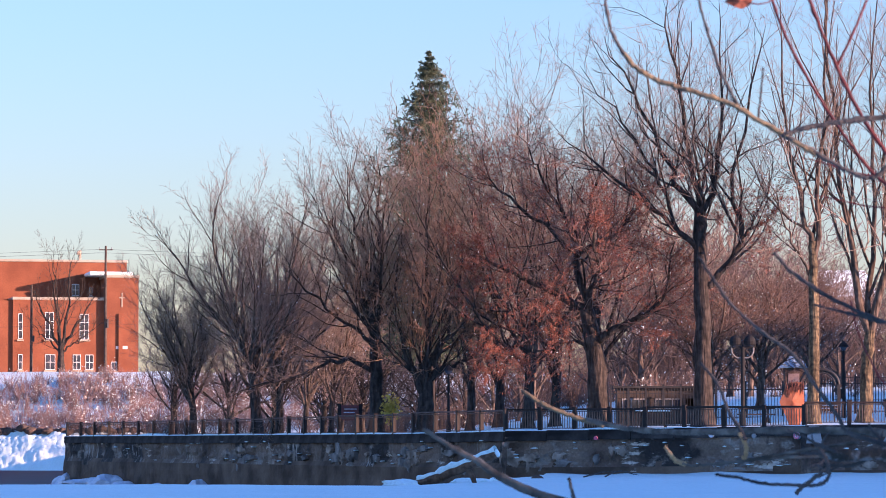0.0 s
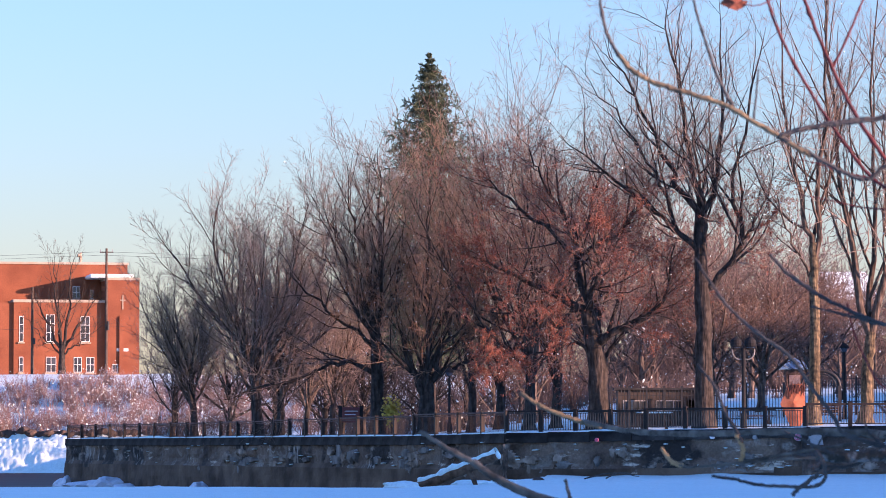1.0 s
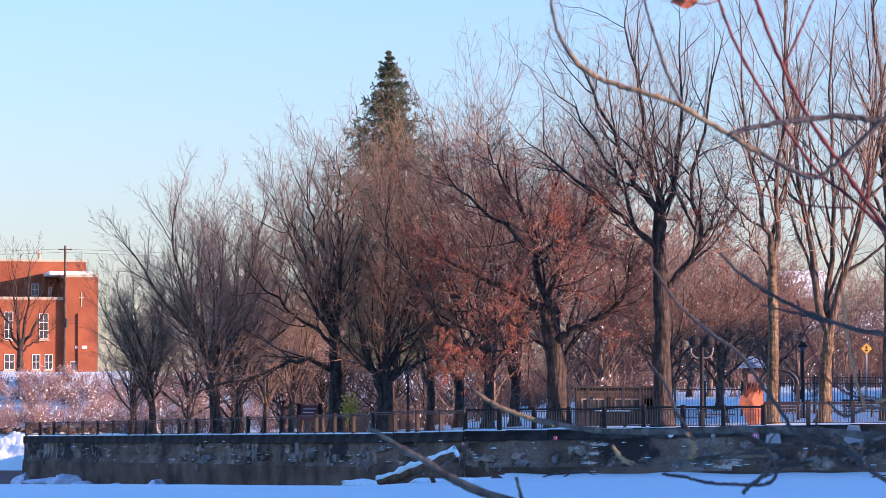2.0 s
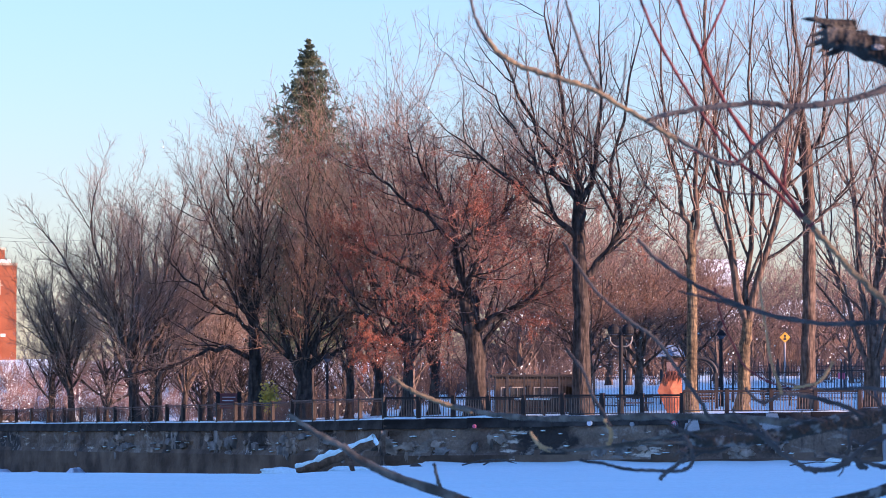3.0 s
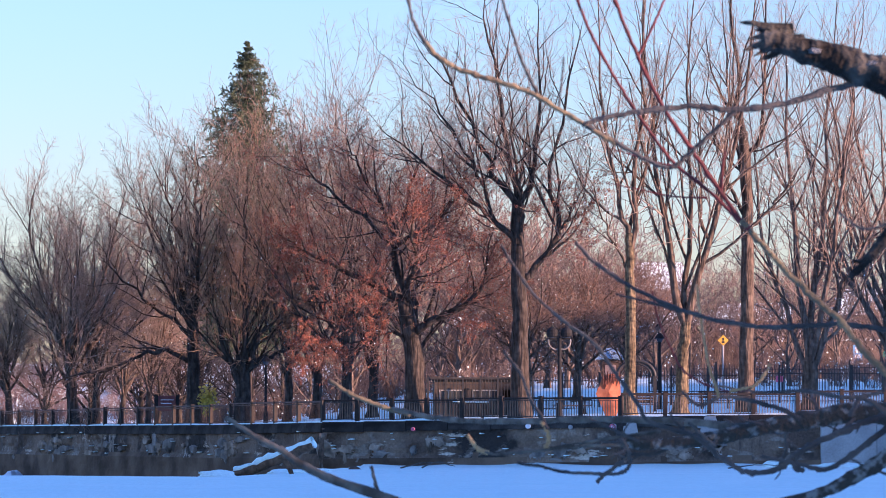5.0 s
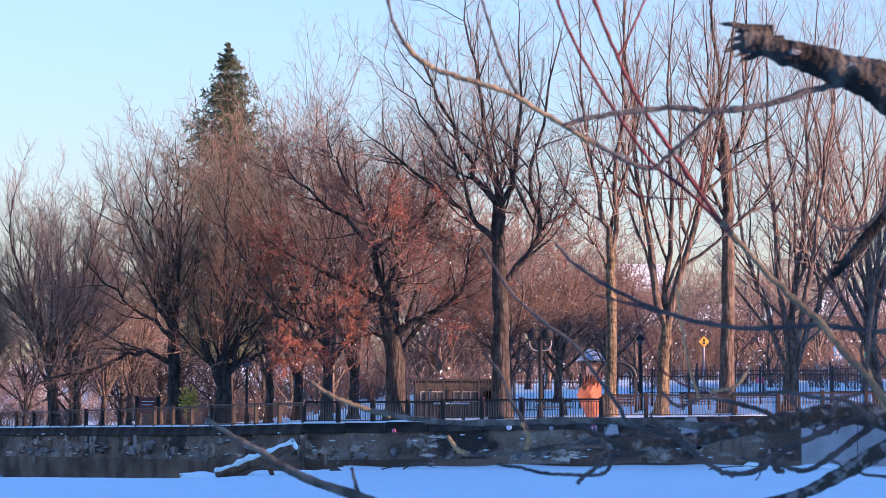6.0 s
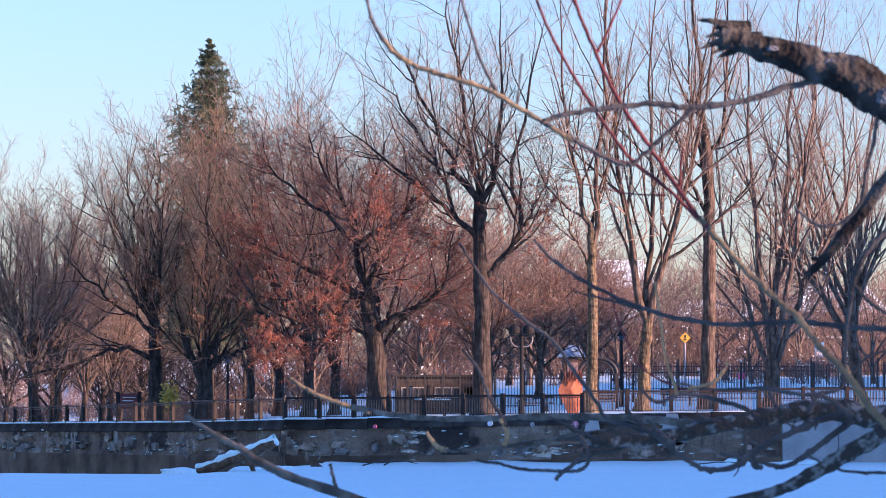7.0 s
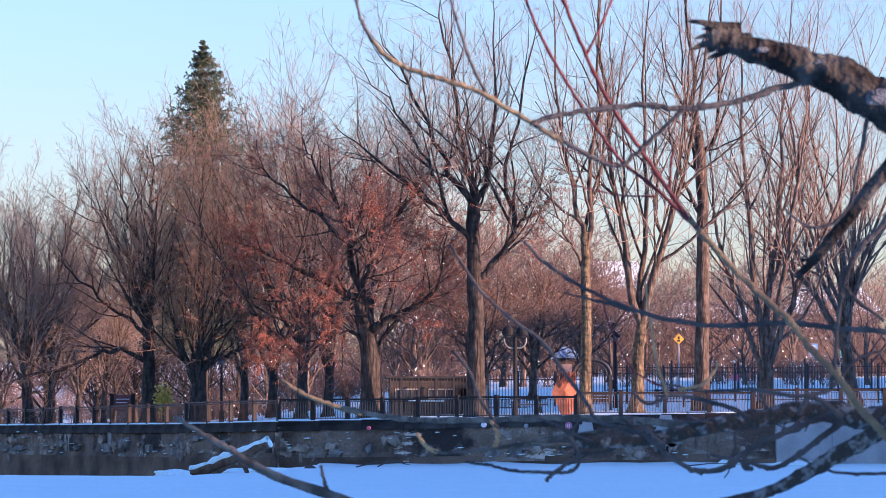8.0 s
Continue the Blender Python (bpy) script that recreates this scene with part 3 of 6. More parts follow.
def conifer(name, x, y, height, radius, seed, label):
    rng = np.random.default_rng(seed)
    foot = empty(name, Matrix.Translation((x, y, land_z(x, y) - 0.1)), label, "spruce tree", "trees of the park")
    p = resample([(0, 0, 0), (0.05, 0, height * 0.5), (0, 0, height)], 12, rng)
    v, f = tubes(p[None], np.linspace(0.42, 0.008, 12)[None], 10)
    link_mesh("trunk", v, f, BARK_DARK, foot)
    boughs, radii = [], []
    z = 6.0
    while z < height - 0.12:
        t = z / height
        below = height - z
        reach = min(0.5 * below + 0.05, radius)
        n = int(8 + 4 * (1 - t))
        a0 = rng.random() * 6.28
        for k in range(n):
            a = a0 + k * 6.283 / n + rng.normal(0, 0.2)
            r = reach * rng.uniform(0.6, 1.25)
            zz = z + rng.normal(0, 0.06)
            pts = [(0, 0, zz + 0.12 * r), (math.cos(a) * r * 0.5, math.sin(a) * r * 0.5, zz - r * 0.1), (math.cos(a) * r, math.sin(a) * r, zz - r * 0.06 + 0.12)]
            boughs.append(resample(pts, 7, rng, 0.02))
            radii.append(np.linspace(0.035, 0.01, 7))
        z += (0.3 + 0.1 * rng.random()) if below < 2 else 0.5 + 0.16 * rng.random()
    P, R = np.stack(boughs), np.stack(radii)
    v, f = tubes(P, R, 4)
    link_mesh("boughwork", v, f, BARK_DARK, foot)["kind"] = "stuff"
    C, R2 = sprout(P, R, 13, rng, 58, 12, 0.4, 3, 0.08, -0.06, 0.08, 0.9, 0.5, 0.018, cap=0.75, shrink=0.45)
    C2, R3 = sprout(C, R2, 5, rng, 42, 12, 0.55, 2, 0.1, -0.02, 0.05, 1.0, 0.5, 0.034, shrink=0.3)
    v, f = merge([tubes(C, R2 * 1.3, 3), tubes(C2, R3, 3)])
    link_mesh("needle_mass", v, f, NEEDLE, foot, "dark green needle sprays")["kind"] = "stuff"
    return foot



# ---------------------------------------------------------------- the park's trees
tree("oak_tree", 7.8, 181, 11, "broad spreading oak holding rust-red dry leaves behind the railing", "oak tree",
     ([(0, 0, 0), (-0.1, 0, 3.0), (-0.3, 0, 4.6), (-0.6, 0, 6.0)], 0.55),
     [([(-0.1, 0, 4.4), (1.0, -0.5, 5.1), (2.5, -1.2, 5.9), (3.4, -1.4, 7.3), (3.6, -1.4, 9.5)], 0.27),
      ([(-0.6, 0, 5.9), (-2.1, -0.5, 6.7), (-4.4, -1.0, 7.9), (-6.5, -1.5, 8.7)], 0.28),
      ([(-0.6, 0, 5.8), (-1.0, 0.3, 7.7), (-1.2, 0.3, 9.1), (-1.8, 0.6, 11.0), (-2.2, 0.8, 14.5)], 0.27),
      ([(-1.2, 0.3, 8.4), (0.0, -0.3, 9.4), (1.2, -0.6, 10.2), (1.6, -0.8, 12.8)], 0.18),
      ([(-1.1, 0.2, 8.9), (-3.0, 0.6, 10.5), (-5.2, 1.0, 12.3), (-6.2, 1.0, 13.4)], 0.15),
      ([(-0.3, 0, 4.5), (-2.4, -0.6, 4.2), (-5.4, -1.0, 3.3)], 0.11),
      ([(-1.2, 0.3, 9.1), (-0.2, 0.8, 12.0), (0.8, 1.0, 15.0)], 0.14),
      ([(-0.5, 0, 6.5), (0.0, 3.0, 8.5), (0.5, 5.5, 10.5)], 0.18),
      ([(-1.7, 0.6, 10.6), (-3.0, 0.0, 13.0), (-4.0, -0.5, 15.2)], 0.11), ([(1.2, -0.6, 10.2), (2.4, 0.0, 12.0), (3.0, 0.3, 14.2)], 0.1),
      ([(-0.6, -0.1, 6.2), (-0.2, -3.0, 8.3), (-0.8, -5.0, 10.8)], 0.17)],
     BARK_DARK, TWIG_OAK, (14, 8, 6), 50, 0.025, 0.32, (0.5, 0.55, 0.55), 70000, LEAF_RUST, (-0.6, 0.92), twig_r=0.0065, leaf_size=0.057, fine=50)
tree("maple_tree", 12.8, 178, 12, "tall bare maple with ascending forked limbs behind the railing", "maple tree",
     ([(0, 0, 0), (0, 0, 4.5), (-0.1, 0, 8.0), (-0.15, 0, 10.7)], 0.45),
     [([(0, 0, 7.0), (0.9, -0.2, 7.8), (1.85, -0.3, 9.4), (1.4, -0.3, 11.9), (2.5, -0.4, 16.5), (3.1, -0.4, 20.0)], 0.24),
      ([(-0.1, 0, 8.6), (-1.4, -0.5, 9.9), (-3.1, -0.8, 11.3), (-5.3, -1.2, 13.0), (-7.4, -1.4, 14.4)], 0.2),
      ([(-0.15, 0, 10.6), (-1.5, 0.3, 12.6), (-3.1, 0.4, 16.1), (-4.8, 0.5, 19.4)], 0.22),
      ([(-0.1, 0, 10.6), (-0.7, -0.3, 14.1), (-1.4, -0.4, 18.0), (-1.8, -0.5, 21.5)], 0.19),
      ([(-0.1, 0.1, 10.5), (0.75, 0.5, 12.6), (1.0, 0.8, 16.5), (0.9, 1.0, 21.5)], 0.19),
      ([(-1.4, -0.4, 9.9), (-2.2, 0.4, 12.5), (-3.9, 1.0, 15.5), (-6.2, 1.3, 18.0)], 0.13),
      ([(0, 0, 9.5), (0.3, 2.5, 12.0), (0.8, 4.0, 18.0)], 0.15),
      ([(0, 0, 9.8), (-0.4, -2.5, 12.5), (-1.0, -4.0, 18.0)], 0.14),
      ([(1.8, -0.3, 9.3), (2.9, 0.2, 11.0), (3.9, 0.5, 14.5)], 0.1)],
     BARK_DARK, TWIG, (12, 8, 5), 40, 0.045, 0.28, (0.44, 0.52, 0.55), 14000, LEAF_RUST, (-0.4, 0.36), twig_r=0.0058, leaf_size=0.055)
tree("ash_tree", -3.8, 205, 13, "bare fan-shaped ash with many upright grey limbs", "ash tree",
     ([(0, 0, 0), (0, 0, 3.5), (-0.1, 0, 6.5)], 0.42),
     [([(-0.1, 0, 5.5), (-1.2, 0.2, 8.0), (-2.6, 0.4, 11.5), (-3.8, 0.5, 13.8)], 0.17),
      ([(-0.1, 0, 6.3), (-0.6, -0.5, 10.0), (-1.3, -0.8, 12.5), (-1.7, -1.0, 15.5)], 0.18),
      ([(-0.1, 0, 6.4), (0.2, 0.6, 10.0), (0.1, 0.9, 13.0), (0.0, 1.0, 16.6)], 0.2),
      ([(0, 0, 5.0), (-2.4, -0.5, 7.0), (-4.5, -0.8, 8.8), (-5.4, -0.8, 10.5)], 0.14),
      ([(0, 0, 3.6), (-1.9, -0.3, 4.4), (-3.2, -0.5, 3.9), (-6.4, -0.8, 2.9), (-9.3, -1.0, 2.1)], 0.19),
      ([(0, 0, 6.0), (1.2, 0.4, 9.0), (1.6, 0.8, 13.5)], 0.14),
      ([(-0.5, -0.2, 7.5), (-2.0, -1.5, 11.0), (-3.0, -2.2, 13.0)], 0.12),
      ([(0, 0, 5.8), (-0.5, 2.5, 9.0), (-1.2, 3.5, 13.5)], 0.14)],
     BARK_DARK, TWIG, (14, 9, 7), 38, 0.055, 0.25, (0.44, 0.52, 0.52), twig_r=0.0065, fine=46, auto=(6, 27, 1.5, 0.05, 0.7))
tree("rusty_tree", -1.05, 203, 21, "dense brown-twigged tree with a stout dark trunk before the spruce", "bare tree",
     ([(0, 0, 0), (0.1, 0, 2.0), (0, 0, 4.0)], 0.5), [([(0, 0, 2.2), (-0.7, -0.3, 3.6), (-1.2, -0.5, 5.4), (-1.9, -0.6, 8.0)], 0.26), ([(0.1, 0, 2.6), (0.7, -0.4, 4.0), (1.3, -0.6, 5.8), (1.6, -0.6, 8.5)], 0.26),
      ([(0.1, 0, 3.0), (1.5, 0.3, 4.0), (3.0, 0.4, 4.7), (3.9, 0.5, 6.6)], 0.2), ([(0, 0, 3.2), (0.1, 0.5, 6.0), (0.2, 0.6, 10.0), (0.3, 0.6, 14.5)], 0.24)],
     BARK_DARK, TWIG_RUST, (9, 6, 5), 38, 0.07, 0.2, (0.5, 0.55, 0.55), 17000, LEAF_BROWN, (-0.2, 1.1), auto=(8, 36, 2.3, 0.06, 0.5), leaf_size=0.06)
conifer("spruce_tree", -0.95, 250, 26.6, 4.3, 14, "tall dark green spruce standing above the bare trees")
for i, (x, y, h, r, n, lean) in enumerate([(-15.95, 232, 4.5, 0.25, 12, -0.3), (-11.6, 226, 5.5, 0.38, 11, -0.3), (-10.4, 230, 5.0, 0.28, 10, 0.1),
                                           (-9.2, 240, 4.0, 0.2, 8, 0.4), (-7.3, 236, 4.5, 0.2, 9, 0.2)]):
    tree("vase_tree", x, y, 30 + i, "bare vase-shaped young tree with fine upright twigs", "bare tree",
         ([(0, 0, 0), (lean * 0.4, 0, h * 0.5), (lean, 0, h)], r), [], BARK_DARK, TWIG_GREY, (12, 9, 6), 33, 0.06, 0.22, (0.4, 0.52, 0.52), auto=(n + 3, 34, 2.4 if i else 1.9, 0.05, 0.4), twig_r=0.0072, limb_bark=BARK, fine=46)
for i, (x, y, h, r, n) in enumerate([(-19.6, 262, 3.4, 0.17, 9), (-15.4, 259, 4.0, 0.2, 11), (-12.4, 264, 4.2, 0.2, 11), (-8.8, 266, 4.4, 0.2, 11), (-5.9, 262, 4.6, 0.22, 11)]):
    tree("thin_tree", x, y, 40 + i, "slim bare tree with a low bushy crown among the vase-shaped trees", "bare tree",
         ([(0, 0, 0), (0.1, 0, h * 0.5), (0, 0, h)], r), [], BARK_DARK, TWIG_BROWN, (10, 7, 5), 36, 0.05, 0.2, (0.46, 0.55, 0.55), auto=(n, 46, 2.2, 0.05, 0.15), twig_r=0.009)
for i, (x, y, h, r, n) in enumerate([(4.7, 200, 6.0, 0.32, 10), (6.3, 204, 6.5, 0.3, 10), (1.6, 215, 6.5, 0.25, 10), (3.4, 222, 7.0, 0.3, 10), (9.2, 214, 7.2, 0.3, 10)]):
    tree("bare_tree", x, y, 50 + i, "dark bare tree with a forked trunk and few rusty leaves", "bare tree",
         ([(0, 0, 0), (0.1, 0, h * 0.5), (-0.2, 0, h)], r), [], BARK_DARK, TWIG_MID, (10, 7, 5), 38, 0.05, 0.22, (0.5, 0.55, 0.55), 6000, LEAF_BROWN, (-0.2, 0.8), auto=(n, 32, 2.35, 0.05, 0.3), twig_r=0.009)
tree("poplar_tree", 17.9, 175, 60, "tall slender tree with pale sunlit bark and twin stems", "tall tree",
     ([(0, 0, 0), (0.05, 0, 4.0), (0.05, 0, 7.5), (0, 0, 9.0)], 0.29),
     [([(0, 0, 8.5), (-0.5, 0.2, 11.0), (-1.2, 0.3, 15.0), (-1.5, 0.3, 23.0)], 0.18), ([(0.05, 0, 8.0), (0.4, -0.2, 12.0), (0.6, -0.3, 17.0), (0.3, -0.3, 24.0)], 0.18),
      ([(0, 0, 9.0), (0.9, 0.8, 12.0), (1.6, 1.2, 17.0)], 0.12), ([(0, 0, 7.0), (-1.2, -0.8, 9.5), (-2.4, -1.0, 13.0)], 0.1)],
     BARK_PALE, TWIG, (10, 7, 5), 27, 0.065, 0.19, (0.4, 0.54, 0.55), twig_r=0.0055, fine=46, limb_bark=BARK)
tree("forked_tree", 20.5, 176, 61, "tall multi-stemmed tree with sunlit leaning trunks", "tall tree",
     ([(0, 0, 0), (0.1, 0, 2.5), (0.3, 0, 4.6)], 0.36),
     [([(0.3, 0, 4.3), (-0.5, 0.2, 8.0), (-1.2, 0.4, 12.5), (-1.6, 0.5, 18.0), (-1.7, 0.5, 24.0)], 0.24), ([(0.3, 0, 4.4), (1.2, -0.3, 8.0), (2.2, -0.4, 11.0), (3.3, -0.5, 16.0), (3.8, -0.5, 23.0)], 0.25),
      ([(0.3, 0, 4.5), (0.5, 0.6, 9.0), (0.6, 0.9, 15.0), (0.8, 0.9, 23.5)], 0.2), ([(1.4, -0.3, 8.6), (0.9, -0.8, 12.0), (1.0, -1.0, 17.0)], 0.12)],
     BARK_PALE, TWIG, (10, 7, 5), 28, 0.065, 0.19, (0.4, 0.54, 0.55), twig_r=0.0055, fine=46, limb_bark=BARK)
tree("straight_tree", 24.0, 178, 62, "tall straight tree with a thick sunlit trunk", "tall tree",
     ([(0, 0, 0), (0.05, 0, 5.0), (0.1, 0, 10.0), (-0.1, 0, 14.0)], 0.38),
     [([(-0.1, 0, 13.5), (-0.4, 0.2, 17.0), (-0.6, 0.3, 24.0)], 0.2), ([(0, 0, 12.0), (0.8, -0.2, 15.0), (1.2, -0.3, 23.0)], 0.18),
      ([(0.1, 0, 9.0), (1.6, 0.5, 10.5), (3.2, 0.8, 13.0)], 0.14), ([(0.1, 0, 9.6), (-1.2, -0.6, 12.5), (-2.2, -1.0, 18.0)], 0.14), ([(0, 0, 11.0), (-0.6, 1.2, 15.0), (-1.0, 1.5, 22.0)], 0.15)],
     BARK, TWIG, (10, 7, 5), 30, 0.065, 0.19, (0.42, 0.54, 0.55), twig_r=0.0055, fine=46, limb_bark=BARK_DARK)
tree("clump_tree", 27.8, 182, 63, "wide multi-stemmed tree with fanning stems", "tall tree",
     ([(0, 0, 0), (0, 0, 1.5), (0, 0, 2.6)], 0.5),
     [([(0, 0, 2.2), (-0.6, 0.3, 7.0), (-0.9, 0.5, 13.0), (-1.2, 0.6, 22.0)], 0.24), ([(0, 0, 2.2), (0.5, 0.5, 7.0), (1.0, 0.8, 13.0), (1.6, 0.9, 22.0)], 0.24),
      ([(0.1, 0, 2.0), (1.6, -0.3, 6.0), (3.4, -0.6, 10.0), (5.0, -0.8, 16.0)], 0.22), ([(0, 0, 2.4), (0.9, -1.0, 8.0), (1.8, -1.3, 14.0), (2.6, -1.4, 21.0)], 0.2),
      ([(-0.1, 0, 2.0), (-1.4, 0.8, 6.0), (-2.4, 1.2, 11.0), (-3.0, 1.4, 17.0)], 0.18)],
     BARK, TWIG, (10, 7, 5), 28, 0.065, 0.19, (0.4, 0.54, 0.55), twig_r=0.0055, fine=46, limb_bark=BARK_MID)
tree("leaning_tree", 33.5, 188, 64, "bare tree with a leaning trunk at the park's far end", "bare tree",
     ([(0, 0, 0), (-0.5, 0, 3.0), (-0.8, 0, 6.0)], 0.34), [], BARK, TWIG, (10, 7, 5), 30, 0.065, 0.19, (0.42, 0.54, 0.55), twig_r=0.0055, fine=46, limb_bark=BARK_MID, auto=(11, 26, 2.9, 0.06, 0.4))

for i, (x, y, h) in enumerate([(15.6, 212, 3.6), (18.9, 216, 4.0), (22.6, 222, 3.8)]):
    tree("bushy_tree", x, y, 70 + i, "low bushy tree with a dense rusty-brown crown behind the fence", "bare tree",
         ([(0, 0, 0), (0.1, 0, h * 0.5), (0, 0, h)], 0.26), [], BARK, TWIG_FAR, (9, 6, 4), 44, 0.05, 0.22, (0.5, 0.55, 0.55), 8000, LEAF_BROWN, (-0.2, 1.1), auto=(11, 42, 2.0, 0.05, 0.3), twig_r=0.014)

# trees farther off: three of them and one with shade in its colour, then copies
far_kinds = []
for k in range(4):
    far_kinds.append(tree("far_tree", 20 + 14 * k if k < 3 else -11.0, 330, 80 + k, "distant bare tree with a dense reddish-brown crown" if k < 3 else "distant bare tree with a crown coloured dark as if shaded", "bare tree",
                          ([(0, 0, 0), (0.2, 0, 2.5), (0, 0, 5.0)], 0.19), [], BARK_MID if k < 3 else BARK_DARK, TWIG_FAR if k < 3 else TWIG_FAR_SHADED, (6, 4, 2), 42, 0.06, 0.17, (0.55, 0.6, 0.65), auto=(9, 42, 2.1, 0.05, 0.12), group="distant trees", twig_r=0.023, clots=40))
rng = random.Random(9)
for i in range(48):
    y = rng.uniform(258, 335)
    x = (-0.035 + 0.223 * (i + rng.random()) / 48) * y
    m = Matrix.Translation((x, y, land_z(x, y) - 0.1)) @ Matrix.Rotation(rng.random() * 6.28, 4, "Z")
    ob = copy_thing(far_kinds[i % 3 if x > 2 else 3], m)
    ob.scale = [rng.uniform(0.75, 1.05) * (0.8 if x < -8 else 1.25 if 0.045 < x / y < 0.088 else 0.9)] * 3


def thicket(name, spots, height, stems, mat, snow, seed, label):
    """Many low shrubs too fine to count, with snow caught in their twigs."""
    rng = np.random.default_rng(seed)
    lines = []
    for x, y in spots:
        z = land_z(x, y) - 0.05
        h = height * rng.uniform(0.5, 1.2)
        a = rng.random(stems) * 6.283
        lean = rng.uniform(0.1, 0.75, stems)
        ln = h * rng.uniform(0.6, 1.1, stems)
        dx, dy, dz = np.cos(a) * np.sin(lean) * ln, np.sin(a) * np.sin(lean) * ln, np.cos(lean) * ln
        b = np.stack([x + rng.normal(0, 0.3, stems), y + rng.normal(0, 0.3, stems), np.full(stems, z)], 1)
        d = np.stack([dx, dy, dz], 1)
        lines.append(np.stack([b, b + d * 0.5 + rng.normal(0, 0.06, d.shape), b + d], 1))
    P = np.concatenate(lines)
    R = np.tile(np.array([[0.03, 0.02, 0.013]]), (len(P), 1))
    C, RC = sprout(P, R, 4, rng, 38, 12, 0.5, 2, 0.15, 0.05, 0.2, 0.8, 0.6, 0.013)
    v, f = merge([tubes(P, R, 3), tubes(C, RC, 3)])
    tagged(link_mesh(name, v, f, mat), label, "shrubs", kind="stuff")
    if snow:
        tips = C.reshape(-1, 3)
        pick = rng.choice(len(tips), size=snow)
        v, f = quads_at(tips[pick], 0.16, rng)
        tagged(link_mesh("shrub_snow", v, f, SNOW, smooth=False), "clots of snow caught in the shrubs", "snow", kind="stuff")


rng = random.Random(21)
thicket("bank_shrubs", [(rng.uniform(-58, -9), rng.uniform(386, 409)) for k in range(520)], 1.9, 16, TWIG_SHRUB, 11000, 5, "frosted pinkish-brown shrubs covering the sunny river bank")
thicket("park_shrubs", [((-0.01 + 0.185 * rng.random()) * y, y) for y in [rng.uniform(250, 330) for k in range(130)]] + [((-0.088 + 0.07 * rng.random()) * y, y) for y in [rng.uniform(300, 385) for k in range(40)]], 2.4, 14, TWIG_FAR, 1500, 6, "brown undergrowth between the trees")
rng = random.Random(22)
thicket("far_hedge", [((-0.03 + 0.23 * rng.random()) * y, y) for y in [rng.uniform(300, 338) for k in range(190)]], 4.4, 28, TWIG_FAR, 0, 7, "tall reddish brush along the far edge of the park")

# ---------------------------------------------------------------- brick building on the far bank
def brick_building():
    g = 10.1
    b = empty("brick_building", Matrix.Translation((-36.4, 432, g)) @ Matrix.Rotation(radians(12), 4, "Z"), "large orange brick building with stone trim in full sun", "building")
    # local: x to the left is negative, y away from the river
    part("main_block", boxes((-60, -0.7, 6, 26, -3, 13.3)), BRICK_WALL, b)
    part("main_cornice", boxes((-60.1, -0.6, 5.85, 26.1, 13.3, 13.6), bevel=0.05), STONE_TRIM, b)
    part("tower_block", boxes((-3.95, 0, 0, 6, -3, 11.2)), BRICK_WALL, b)
    part("tower_cornice", boxes((-4.05, 0.1, -0.1, 6, 11.2, 11.5), bevel=0.05), STONE_TRIM, b)
    part("annex_block", boxes((-14.9, -3.95, 0.7, 6, -3, 8.5)), BRICK_WALL, b)
    part("annex_cornice", boxes((-15, -3.95, 0.6, 6, 8.5, 8.85), bevel=0.05), STONE_TRIM, b)
    part("wing_block", boxes((-60, -14.9, 1.05, 6, -3, 8.5)), BRICK_WALL, b)
    part("roof_snow", boxes((-5.9, -0.6, 0.3, 5.9, 11.5, 11.95), bevel=0.15), SNOW, b)
    part("chimney", boxes((-6.3, -6.0, 8, 8.4, 13.6, 14.9), (-6.55, -6.1, 7.9, 8.5, 14.35, 14.75), bevel=0.06), STONE_TRIM, b)
    part("corner_pier", boxes((-2.4, -1.9, -0.25, 0, 0, 6.9)), BRICK_WALL, b)

    def window(x0, x1, z0, z1, y, cols, rows):
        bm = bmesh.new()                                  # one closed frame with four mitred sides
        loops = []
        for grow, gz, yy in ((0.05, 0.07, y - 0.06), (0, 0, y - 0.06), (0, 0, y), (0.05, 0.07, y)):
            loops.append([bm.verts.new(p) for p in ((x0 - grow, yy, z0 - gz), (x1 + grow, yy, z0 - gz), (x1 + grow, yy, z1 + gz), (x0 - grow, yy, z1 + gz))])
        for la, lb in zip(loops, loops[1:] + loops[:1]):
            for i in range(4):
                bm.faces.new((la[i], la[(i + 1) % 4], lb[(i + 1) % 4], lb[i]))
        bmesh.ops.recalc_face_normals(bm, faces=bm.faces)
        w = part("window", bm, FRAME_WHITE, b)
        for c in range(1, cols):
            xm = x0 + (x1 - x0) * c / cols
            part("mullion", boxes((xm - 0.03, xm + 0.03, y - 0.05, y, z0, z1)), FRAME_WHITE, w)
        for r in range(1, rows):
            zm = z0 + (z1 - z0) * r / rows
            part("glazing_bar", boxes((x0, x1, y - 0.045, y, zm - 0.03, zm + 0.03)), FRAME_WHITE, w)
        part("pane", boxes((x0, x1, y - 0.03, y - 0.01, z0, z1)), GLASS, w)
        part("sill", boxes((x0 - 0.2, x1 + 0.2, y - 0.22, y, z0 - 0.3, z0 - 0.12)), STONE_TRIM, w)
    for x0, x1, z0, z1 in [(-11.0, -10.1, 3.9, 7.0), (-6.9, -5.9, 3.9, 6.8), (-11.0, -9.9, 0.25, 1.95), (-7.7, -6.85, 0.25, 1.95), (-6.2, -5.35, 0.25, 1.95),
                           (-14.2, -13.8, 3.9, 6.8), (-14.2, -13.8, 0.25, 1.95)]:
        window(x0, x1, z0, z1, 0.7, 2 if x1 - x0 > 0.6 else 1, 3 if z1 - z0 > 2 else 2)
    window(-3.2, -2.6, 0.15, 1.1, 0, 1, 1)
